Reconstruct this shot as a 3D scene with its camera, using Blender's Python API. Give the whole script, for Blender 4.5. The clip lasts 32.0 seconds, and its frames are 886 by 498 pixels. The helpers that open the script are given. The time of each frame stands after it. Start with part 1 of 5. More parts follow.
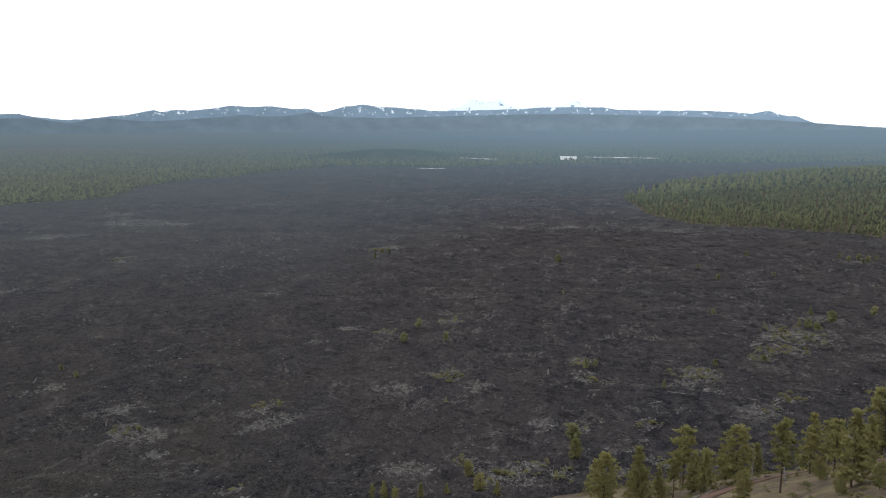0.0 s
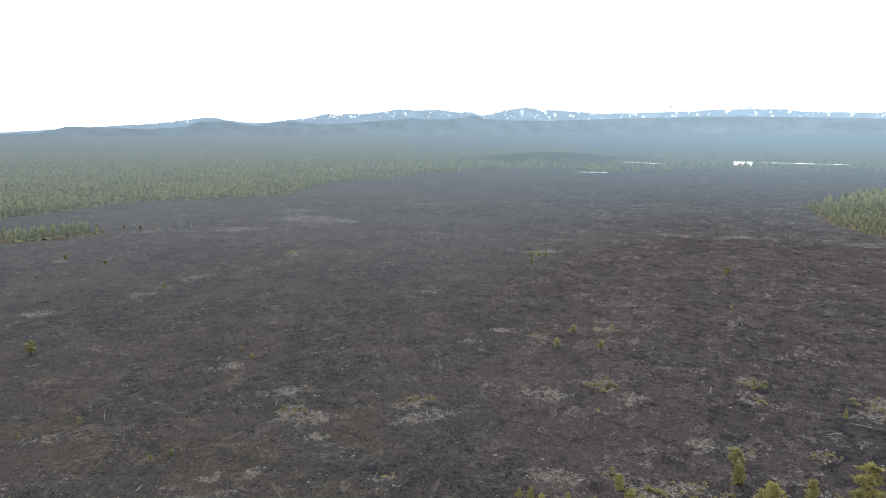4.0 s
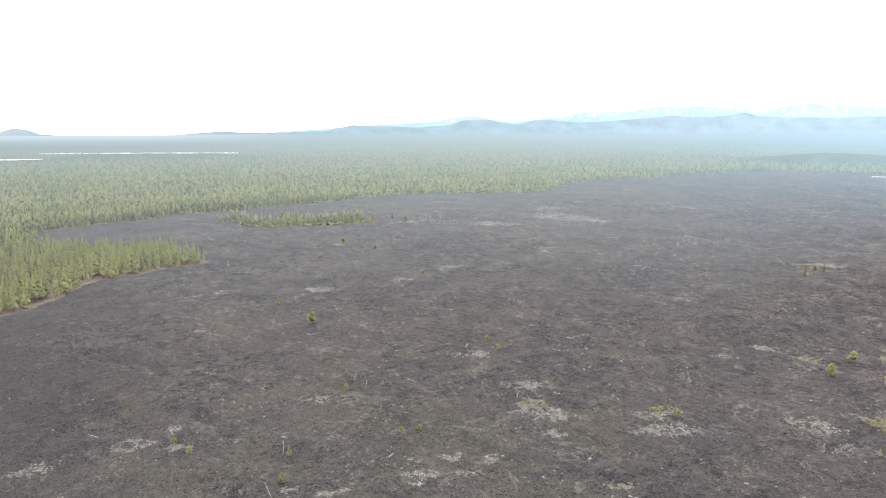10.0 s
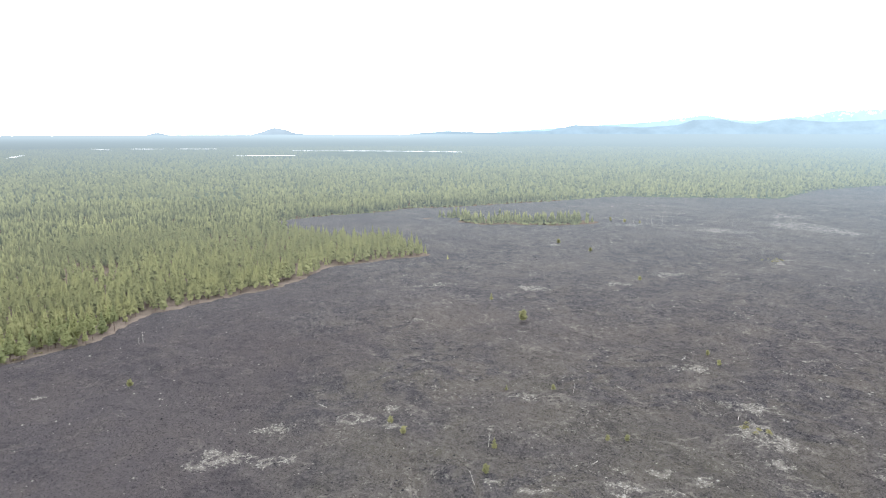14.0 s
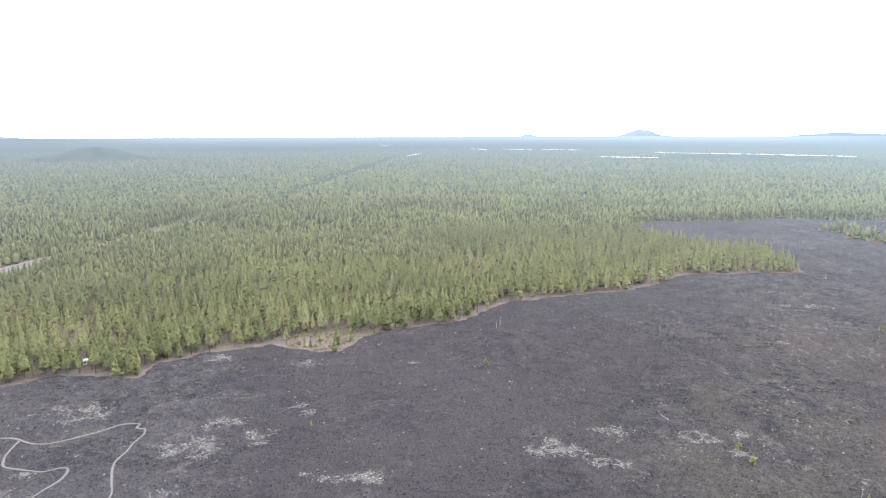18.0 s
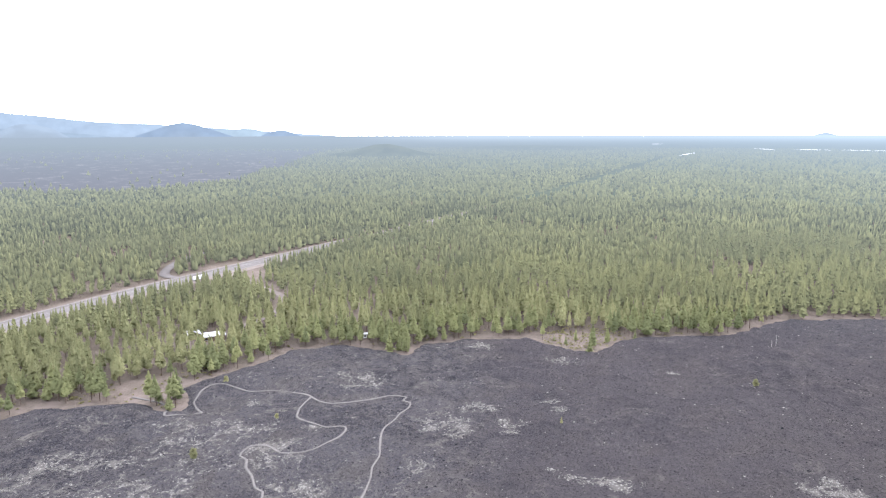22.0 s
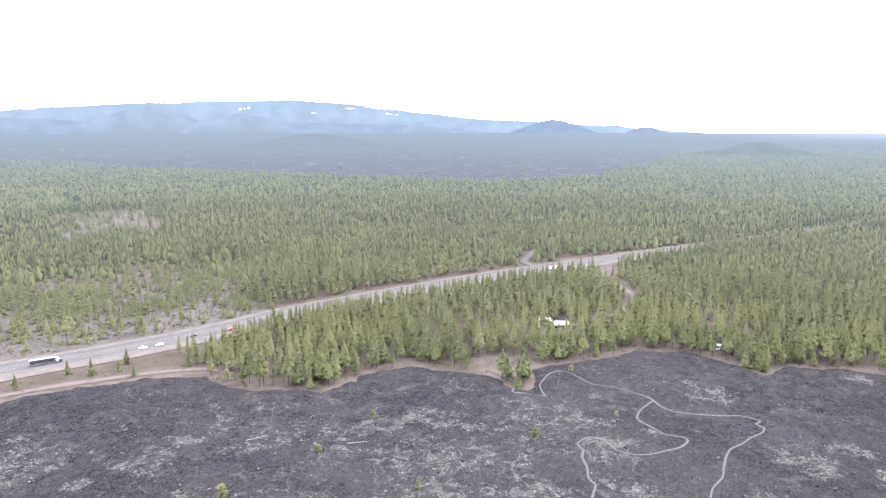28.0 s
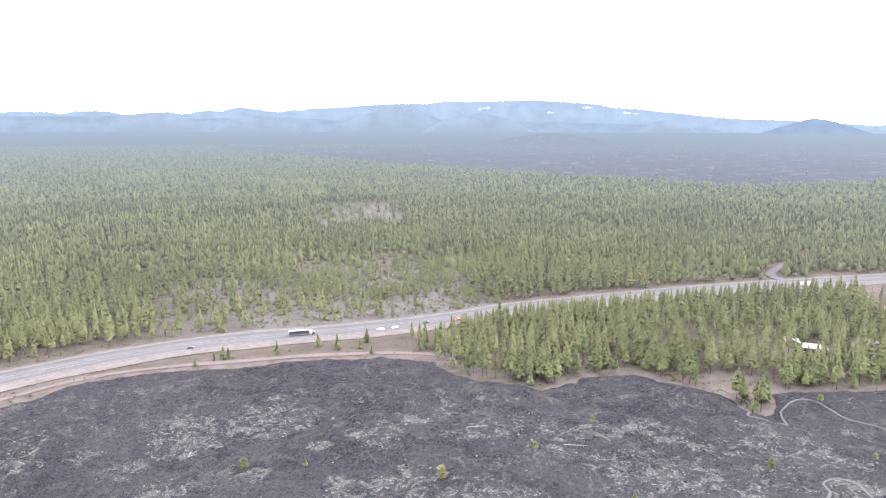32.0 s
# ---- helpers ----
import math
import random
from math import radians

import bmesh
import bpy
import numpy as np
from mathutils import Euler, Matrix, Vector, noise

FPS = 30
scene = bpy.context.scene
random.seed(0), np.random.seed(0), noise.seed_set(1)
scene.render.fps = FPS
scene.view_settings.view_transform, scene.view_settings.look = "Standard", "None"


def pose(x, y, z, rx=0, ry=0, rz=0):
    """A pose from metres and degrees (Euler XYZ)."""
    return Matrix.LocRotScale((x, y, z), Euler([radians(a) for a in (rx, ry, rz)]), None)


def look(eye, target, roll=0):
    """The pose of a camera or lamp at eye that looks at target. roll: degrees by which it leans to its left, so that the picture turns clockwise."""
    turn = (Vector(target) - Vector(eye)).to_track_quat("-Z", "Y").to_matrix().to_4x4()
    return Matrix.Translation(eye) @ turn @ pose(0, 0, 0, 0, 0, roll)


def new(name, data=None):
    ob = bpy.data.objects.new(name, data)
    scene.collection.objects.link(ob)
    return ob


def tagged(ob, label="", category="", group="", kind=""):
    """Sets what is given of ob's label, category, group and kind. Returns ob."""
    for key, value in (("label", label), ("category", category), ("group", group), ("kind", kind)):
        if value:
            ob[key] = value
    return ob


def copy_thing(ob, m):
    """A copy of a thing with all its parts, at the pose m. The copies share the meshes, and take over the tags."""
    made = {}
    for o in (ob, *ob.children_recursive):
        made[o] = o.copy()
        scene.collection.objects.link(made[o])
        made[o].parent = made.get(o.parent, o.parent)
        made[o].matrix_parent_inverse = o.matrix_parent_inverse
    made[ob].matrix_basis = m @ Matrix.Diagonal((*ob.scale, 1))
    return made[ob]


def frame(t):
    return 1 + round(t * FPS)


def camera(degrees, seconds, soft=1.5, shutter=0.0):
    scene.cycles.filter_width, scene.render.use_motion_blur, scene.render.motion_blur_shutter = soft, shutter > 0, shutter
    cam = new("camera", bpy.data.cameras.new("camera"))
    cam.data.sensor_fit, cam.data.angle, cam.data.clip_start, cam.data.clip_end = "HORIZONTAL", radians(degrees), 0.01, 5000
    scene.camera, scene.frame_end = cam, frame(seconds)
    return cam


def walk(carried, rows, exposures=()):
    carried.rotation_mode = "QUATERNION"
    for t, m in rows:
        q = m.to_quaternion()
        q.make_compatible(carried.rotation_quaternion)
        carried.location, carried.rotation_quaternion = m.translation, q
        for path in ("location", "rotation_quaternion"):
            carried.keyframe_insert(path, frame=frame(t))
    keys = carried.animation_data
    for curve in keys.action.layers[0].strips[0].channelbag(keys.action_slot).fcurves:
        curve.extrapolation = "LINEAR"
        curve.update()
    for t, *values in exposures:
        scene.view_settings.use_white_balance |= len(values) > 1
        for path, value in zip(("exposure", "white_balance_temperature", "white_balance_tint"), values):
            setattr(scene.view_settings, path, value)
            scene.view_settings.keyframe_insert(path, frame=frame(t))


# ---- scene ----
# ---------------------------------------------------------------- camera
EYE_Z = 130.0
cam = camera(65.18, 32.0, soft=1.22)
# seconds, pitch, roll, heading
TURN = [
    (0.0, -10.03, 0.27, 1.16), (0.5, -9.99, 0.26, 2.87), (1.0, -9.96, 0.26, 4.68),
    (1.5, -10.02, 0.26, 6.37), (2.0, -9.87, 0.18, 8.16), (2.5, -9.86, 0.26, 9.85),
    (3.0, -9.85, 0.13, 11.47), (3.5, -9.78, 0.16, 12.87), (5.5, -9.79, 0.07, 18.73),
    (6.0, -9.78, 0.10, 20.23), (6.5, -9.80, 0.13, 21.64), (7.0, -9.81, 0.08, 23.15),
    (7.5, -9.80, 0.10, 24.62), (8.0, -9.78, 0.06, 26.30), (8.5, -9.81, 0.07, 28.37),
    (9.0, -9.82, 0.09, 30.54), (9.5, -9.83, 0.13, 32.75), (10.0, -9.83, 0.17, 34.96),
    (10.5, -9.75, 0.10, 37.42), (11.0, -9.77, 0.10, 39.77), (11.5, -9.68, 0.10, 42.18),
    (12.0, -9.71, 0.17, 44.38), (12.5, -9.68, 0.12, 46.42), (13.0, -9.76, 0.14, 48.35),
    (13.5, -9.68, 0.07, 50.57), (14.0, -9.79, 0.09, 52.87), (14.5, -9.72, 0.04, 55.58),
    (15.0, -9.74, 0.14, 60.35), (15.5, -9.70, 0.15, 65.81), (17.5, -9.55, 0.11, 79.35),
    (18.0, -9.60, 0.18, 81.91), (18.5, -9.54, 0.12, 84.61), (19.0, -9.54, 0.13, 87.51),
    (19.5, -9.55, 0.22, 90.30), (20.0, -9.58, 0.19, 93.00), (20.5, -9.55, 0.22, 95.50),
    (21.0, -9.57, 0.23, 98.29), (21.5, -9.63, 0.22, 100.88), (22.0, -9.67, 0.19, 103.57),
    (22.5, -9.64, 0.14, 106.17), (23.0, -9.73, 0.17, 108.67), (23.5, -9.76, 0.21, 111.16),
    (24.0, -9.81, 0.13, 113.54), (24.5, -9.87, 0.14, 115.94), (25.0, -9.83, 0.13, 118.33),
    (25.5, -9.81, 0.21, 120.66), (27.5, -9.87, 0.15, 130.29), (28.0, -9.88, 0.05, 132.71),
    (28.5, -9.89, 0.06, 135.07), (29.0, -9.89, 0.04, 137.52), (29.5, -9.92, 0.02, 139.88),
    (30.0, -9.86, -0.01, 142.34), (30.5, -9.93, -0.05, 144.70), (31.0, -9.91, 0.01, 147.08),
    (31.5, -9.91, -0.04, 149.44), (32.0, -9.94, -0.08, 151.71),]
walk(cam, [(t, pose(0, 0, EYE_Z, 90 + p, r, h)) for t, p, r, h in TURN],
     exposures=[(0, 0.30, 6050, 11), (1.0, 0.40, 6050, 11), (2.0, 0.19, 6050, 11), (3.0, 0.10, 6050, 11), (3.5, 0.58, 6150, 11), (5.5, 2.1, 6350, 10), (6.5, 2.14, 6400, 10), (9.0, 2.16, 6450, 10),
                (13.0, 2.22, 6200, 10), (18.0, 2.33, 5950, 14), (23.0, 2.39, 5850, 17), (28.0, 2.40, 5800, 18), (32.0, 2.40, 5800, 18)])

# ---------------------------------------------------------------- sky and sun
SUN_AZ, SUN_EL = 55.0, 42.0          # heading of the sun, counted like the camera's, and its height


def sky_world():
    w = bpy.data.worlds.new("overcast_sky")
    scene.world = w
    w.use_nodes = True
    nt = w.node_tree
    nt.nodes.clear()
    out = nt.nodes.new("ShaderNodeOutputWorld")
    bg = nt.nodes.new("ShaderNodeBackground")
    sky = nt.nodes.new("ShaderNodeTexSky")
    sky.sky_type = 'NISHITA'
    sky.sun_disc = False
    sky.sun_elevation = radians(SUN_EL)
    sky.sun_rotation = radians(-SUN_AZ)
    sky.dust_density = 3.0
    tc = nt.nodes.new("ShaderNodeTexCoord")
    mp = nt.nodes.new("ShaderNodeMapping")
    mp.inputs["Scale"].default_value = (1.5, 1.5, 9.0)
    nz = nt.nodes.new("ShaderNodeTexNoise")
    nz.inputs["Scale"].default_value = 1.6
    nz.inputs["Detail"].default_value = 5.0
    ramp = nt.nodes.new("ShaderNodeMapRange")
    ramp.inputs["From Min"].default_value, ramp.inputs["From Max"].default_value = 0.28, 0.45
    ramp.inputs["To Min"].default_value, ramp.inputs["To Max"].default_value = 6.9, 13.0
    cloud = nt.nodes.new("ShaderNodeVectorMath")
    cloud.operation = 'SCALE'
    cloud.inputs[0].default_value = (1.0, 1.0, 1.01)
    mix = nt.nodes.new("ShaderNodeMix")
    mix.data_type = 'RGBA'
    mix.inputs["Factor"].default_value = 0.9
    L = nt.links.new
    L(tc.outputs["Generated"], mp.inputs["Vector"])
    L(mp.outputs["Vector"], nz.inputs["Vector"])
    L(nz.outputs["Fac"], ramp.inputs["Value"])
    L(ramp.outputs["Result"], cloud.inputs["Scale"])
    L(sky.outputs["Color"], mix.inputs["A"])
    L(cloud.outputs["Vector"], mix.inputs["B"])
    L(mix.outputs["Result"], bg.inputs["Color"])
    bg.inputs["Strength"].default_value = 0.1
    L(bg.outputs["Background"], out.inputs["Surface"])


sky_world()
sun = new("sun", bpy.data.lights.new("sun", 'SUN'))
sun.data.energy, sun.data.angle, sun.data.color = 0.65, radians(30), (1.0, 0.95, 0.88)
sun.matrix_world = look((-math.sin(radians(SUN_AZ)) * 300, math.cos(radians(SUN_AZ)) * 300, 300 * math.tan(radians(SUN_EL))), (0, 0, 0))


# ---------------------------------------------------------------- numeric helpers
def rnd(seed):
    return np.random.default_rng(seed)


def vnoise(x, y, seed=0):
    """Smooth value noise of unit wavelength, 0 to 1."""
    xi, yi = np.floor(x).astype(np.int64), np.floor(y).astype(np.int64)
    fx, fy = x - xi, y - yi
    fx, fy = fx * fx * (3 - 2 * fx), fy * fy * (3 - 2 * fy)

    def h(a, b):
        n = (a * 374761393 + b * 668265263 + seed * 974634777) & 0x7fffffff
        n = ((n ^ (n >> 13)) * 1274126177) & 0x7fffffff
        n = n ^ (n >> 16)
        return (n & 0xffff) / 65535.0
    return (h(xi, yi) * (1 - fx) + h(xi + 1, yi) * fx) * (1 - fy) + (h(xi, yi + 1) * (1 - fx) + h(xi + 1, yi + 1) * fx) * fy


def fbm(x, y, scale, octaves=4, seed=0):
    v, a, s = 0, 0.5, 1.0 / scale
    for k in range(octaves):
        v = v + a * vnoise(x * s + 17.3 * k, y * s - 9.1 * k, seed + k)
        a, s = a * 0.5, s * 2.03
    return v / (1 - 0.5 ** octaves)


def smooth(a, b, v):
    t = np.clip((v - a) / (b - a), 0, 1)
    return t * t * (3 - 2 * t)


def polar(az, d):
    a = np.radians(az)
    return -np.sin(a) * d, np.cos(a) * d


def line(pts):
    """Plan points in metres from (heading, distance) pairs."""
    return np.array([polar(a, d) for a, d in pts], float)


def curve_through(p, step):
    """A smooth line through plan points, resampled."""
    q = np.vstack([2 * p[0] - p[1], p, 2 * p[-1] - p[-2]])
    out = []
    for i in range(1, len(q) - 2):
        a, b, c, d = q[i - 1:i + 3]
        n = max(2, int(np.hypot(*(c - b)) / step))
        t = np.linspace(0, 1, n, endpoint=False)[:, None]
        out.append(0.5 * (2 * b + (c - a) * t + (2 * a - 5 * b + 4 * c - d) * t ** 2 + (3 * b - a - 3 * c + d) * t ** 3))
    out.append(p[-1:])
    return np.vstack(out)


def seg_dist(x, y, p, closed=False):
    """Distance of the points x, y from a line."""
    q = np.vstack([p, p[:1]]) if closed else p
    best = np.full(np.shape(x), 1e18)
    for (ax, ay), (bx, by) in zip(q[:-1], q[1:]):
        dx, dy = bx - ax, by - ay
        t = np.clip(((x - ax) * dx + (y - ay) * dy) / (dx * dx + dy * dy + 1e-9), 0, 1)
        best = np.minimum(best, (x - ax - t * dx) ** 2 + (y - ay - t * dy) ** 2)
    return np.sqrt(best)


def inside(x, y, p):
    r = np.zeros(np.shape(x), bool)
    for (ax, ay), (bx, by) in zip(p, np.roll(p, -1, 0)):
        if ay != by:
            r ^= ((ay > y) != (by > y)) & (x < (bx - ax) * (y - ay) / (by - ay) + ax)
    return r


# ---------------------------------------------------------------- the plan
# the lava's shore, as headings and distances, from the butte round to the highway
SHORE_NORTH = [(-50, 850), (-40, 890), (-31.8, 908), (-27.6, 926), (-21.8, 950), (-19, 960), (-15.5, 1052), (-13.3, 1289), (-17, 1560),
               (-31, 2000), (-45, 2300), (-45, 2900), (-31.3, 2850), (-13.2, 2497), (2.3, 2250), (8.7, 2380), (12.8, 2227),
               (18.5, 1912), (21, 1860), (24.5, 1680), (26.7, 1456)]
SHORE_WEST = [(31, 1405), (38.2, 1394), (42.7, 1291), (47.1, 1231), (52.2, 1166), (56, 1145), (59, 1075), (63.4, 1048), (66.8, 1000),
              (66.2, 930), (64.7, 868), (57, 800), (53.6, 716), (58.3, 678), (62.6, 656), (64, 620), (65, 598), (68.5, 566), (71.7, 545),
              (76.4, 521), (78.5, 496), (81.2, 462), (86, 446), (88.9, 430), (90.6, 402), (92.7, 407), (96.4, 426)]
SHORE_SOUTH = [(101.8, 423), (105.4, 409), (106.8, 386), (108.7, 402), (112.8, 415), (116.6, 409), (119.5, 388), (122.3, 375), (125.0, 362),
               (124.8, 328), (127, 334), (128.7, 350), (132.1, 359), (135.4, 366), (139.3, 355), (141.2, 344), (143, 332), (145, 338),
               (148.7, 341), (150.9, 358), (152.7, 375), (155.8, 379), (162.5, 381), (168.5, 381), (172.9, 384), (177, 386), (181.4, 382),
               (183.6, 372), (192, 362), (205, 330), (215, 290)]
SHORE = line(SHORE_NORTH + SHORE_WEST + SHORE_SOUTH)
# wooded islands in the lava: heading, distance, half length across the view, half depth
ISLANDS = [(46.0, 985, 98, 36), (52.3, 1020, 40, 8)]
ROAD = curve_through(line([(197, 405), (185.6, 413), (178.1, 424), (171.9, 431), (166.5, 434), (159.1, 440), (150.7, 464), (146.2, 491), (139.1, 529),
                           (132, 580), (124.9, 641), (120.3, 690), (117.2, 731), (112.1, 816), (108.9, 872), (104.8, 985), (96.9, 1317),
                           (93.4, 1620), (91.4, 1900)]), 12)
SIDE_ROAD = curve_through(line([(124.6, 650), (125.9, 673), (125.3, 721), (123.6, 770), (119, 850)]), 8)
ACCESS = curve_through(line([(121.5, 668), (120, 628), (118.6, 590), (117, 549), (117.5, 505), (120.5, 470)]), 8)
CONE = np.array((125.0, 15.0))        # the butte
CONE_R, CONE_SLOPE, CONE_RIM = 225.0, 0.62, 62.0
HILL = polar(-40, 1560)              # the wooded rise beyond the lava


def island(x, y):
    """Above 0 inside a wooded island."""
    v = np.full(np.shape(x), -1.0)
    for az, d, a, b in ISLANDS:
        cx, cy = polar(az, d)
        t = np.radians(az)
        u = (x - cx) * np.cos(t) + (y - cy) * np.sin(t)
        w = -(x - cx) * np.sin(t) + (y - cy) * np.cos(t)
        wob = 0.45 * (fbm(x, y, 26, 3, 71) - 0.5)
        v = np.maximum(v, 1 - np.hypot(u / a, w / b) + wob)
    return v


def shore_dist(x, y):
    """Metres inside the lava (negative outside), with a frayed edge."""
    d = seg_dist(x, y, SHORE, True)
    d = np.where(inside(x, y, SHORE), d, -d)
    d = d + 9 * (fbm(x, y, 22, 3, 5) - 0.5) + 5 * (fbm(x, y, 6, 2, 6) - 0.5)
    d = np.minimum(d, -island(x, y) * 30)
    c = np.hypot(x - CONE[0], y - CONE[1]) - CONE_R
    return np.minimum(d, c + 14 * (fbm(x, y, 30, 3, 8) - 0.5))


def ground_z(x, y):
    """Height of the bare ground."""
    c = np.hypot(x - CONE[0], y - CONE[1])
    cone = CONE_SLOPE * np.clip(CONE_R - np.maximum(c, CONE_RIM), 0, None)
    cone = cone - 0.6 * np.clip(CONE_RIM - c, 0, 42)
    ease = 6 * np.exp(-np.abs(c - CONE_R) / 14.0)
    h = np.hypot(x - HILL[0], y - HILL[1])
    hill = 44 * smooth(800, 120, h)
    return cone + ease * (c > CONE_R - 60) * 0.5 + hill + 1.2 * (fbm(x, y, 120, 3, 21) - 0.5) * smooth(20, 60, c)


FAR0, FAR_R = 1500.0, 4700.0         # past FAR0 the plain is drawn together, so that its end lies within sight


def shrink(d):
    L = FAR_R - FAR0
    return np.where(d < FAR0, d, FAR0 + L * (d - FAR0) / (L + np.maximum(d, FAR0) - FAR0))


def settle(x, y, z):
    """Plan place to scene place: far things come nearer and smaller, along the line of sight."""
    d = np.hypot(x, y) + 1e-9
    k = shrink(d) / d
    return x * k, y * k, EYE_Z + (z - EYE_Z) * k, k


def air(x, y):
    """Painted haze of a far place: how much of it is air (0 to 1), how bright that air is towards each heading, and its
    tint.
    """
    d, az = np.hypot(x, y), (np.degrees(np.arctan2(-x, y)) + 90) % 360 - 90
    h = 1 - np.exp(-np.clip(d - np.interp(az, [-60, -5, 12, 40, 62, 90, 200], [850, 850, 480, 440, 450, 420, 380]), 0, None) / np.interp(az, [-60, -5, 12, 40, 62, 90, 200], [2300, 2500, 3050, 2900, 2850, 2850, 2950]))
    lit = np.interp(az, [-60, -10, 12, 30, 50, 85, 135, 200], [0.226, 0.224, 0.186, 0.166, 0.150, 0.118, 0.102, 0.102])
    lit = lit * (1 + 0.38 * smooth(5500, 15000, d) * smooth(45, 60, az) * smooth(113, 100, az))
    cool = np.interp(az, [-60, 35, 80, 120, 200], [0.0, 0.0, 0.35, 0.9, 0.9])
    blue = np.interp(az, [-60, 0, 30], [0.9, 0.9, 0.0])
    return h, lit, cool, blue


def air_attrs(x, y):
    return {k: np.ravel(v) for k, v in zip(("air", "airlight", "cool", "blue"), air(x, y))}


def sparse(x, y):
    """0 to 1: how thin the wood stands."""
    d, az = np.hypot(x, y), np.degrees(np.arctan2(-x, y)) % 360
    young = smooth(146.5, 150, az + 3 * (fbm(x, y, 60, 3, 31) - 0.5)) * smooth(446, 452, d) * smooth(780, 640, d + 120 * (fbm(x, y, 70, 3, 33) - 0.5)) * smooth(185, 162, az)
    gap = smooth(154.3, 155.6, az) * smooth(163.4, 162, az) * smooth(880, 905, d) * smooth(1240, 1200, d)
    verge = smooth(150, 152.5, az) * smooth(452, 448, d)
    return np.maximum(np.maximum(young * 0.9, gap * 0.93), verge * 0.97)


# ---------------------------------------------------------------- materials
def material(name, rough=0.9):
    m = bpy.data.materials.new(name)
    m.use_nodes = True
    nt = m.node_tree
    b = nt.nodes["Principled BSDF"]
    b.inputs["Roughness"].default_value = rough
    b.inputs["Specular IOR Level"].default_value = 0.0 if rough > 0.8 else 0.4
    return m, nt, b


class Nodes:
    """Short ways to wire a material."""

    def __init__(self, nt):
        self.nt, self.L = nt, nt.links.new
        self.pos = nt.nodes.new("ShaderNodeNewGeometry").outputs["Position"]

    def stretch(self, sx, sy, sz):
        n = self.nt.nodes.new("ShaderNodeVectorMath")
        n.operation = 'MULTIPLY'
        self.L(self.pos, n.inputs[0])
        n.inputs[1].default_value = (sx, sy, sz)
        return n.outputs[0]

    def noise(self, size, detail=4.0, rough=0.55, vec=None, distort=0.0):
        n = self.nt.nodes.new("ShaderNodeTexNoise")
        n.inputs["Scale"].default_value = 1.0 / size
        n.inputs["Detail"].default_value, n.inputs["Roughness"].default_value = detail, rough
        n.inputs["Distortion"].default_value = distort
        self.L(vec or self.pos, n.inputs["Vector"])
        return n.outputs["Fac"]

    def cells(self, size, feature='F1'):
        n = self.nt.nodes.new("ShaderNodeTexVoronoi")
        n.feature = feature
        n.inputs["Scale"].default_value = 1.0 / size
        self.L(self.pos, n.inputs["Vector"])
        return n.outputs["Distance"]

    def blocks(self, size):
        """Uneven cells: the distance from each one's middle, and a number of its own from 0 to 1."""
        n = self.nt.nodes.new("ShaderNodeTexVoronoi")
        n.inputs["Scale"].default_value = 1.0 / size
        self.L(self.pos, n.inputs["Vector"])
        c = self.nt.nodes.new("ShaderNodeSeparateColor")
        self.L(n.outputs["Color"], c.inputs[0])
        return n.outputs["Distance"], c.outputs[0]

    def ramp(self, v, a, b, c=0.0, d=1.0):
        n = self.nt.nodes.new("ShaderNodeMapRange")
        for k, q in zip(("From Min", "From Max", "To Min", "To Max"), (a, b, c, d)):
            n.inputs[k].default_value = q
        self.L(v, n.inputs["Value"])
        return n.outputs["Result"]

    def math(self, op, a, b):
        n = self.nt.nodes.new("ShaderNodeMath")
        n.operation = op
        for s, v in zip(n.inputs, (a, b)):
            if isinstance(v, (int, float)):
                s.default_value = v
            else:
                self.L(v, s)
        return n.outputs[0]

    def mix(self, f, a, b):
        n = self.nt.nodes.new("ShaderNodeMix")
        n.data_type = 'RGBA'
        for k, v in (("Factor", f), ("A", a), ("B", b)):
            if isinstance(v, (int, float)):
                n.inputs[k].default_value = v
            elif isinstance(v, tuple):
                n.inputs[k].default_value = (*v, 1)
            else:
                self.L(v, n.inputs[k])
        return n.outputs["Result"]

    def attr(self, name):
        n = self.nt.nodes.new("ShaderNodeAttribute")
        n.attribute_name = name
        return n.outputs["Fac"]

    def random(self):
        return self.nt.nodes.new("ShaderNodeObjectInfo").outputs["Random"]

    def bump(self, b, v, strength, metres):
        n = self.nt.nodes.new("ShaderNodeBump")
        n.inputs["Strength"].default_value, n.inputs["Distance"].default_value = strength, metres
        self.L(v, n.inputs["Height"])
        self.L(n.outputs["Normal"], b.inputs["Normal"])


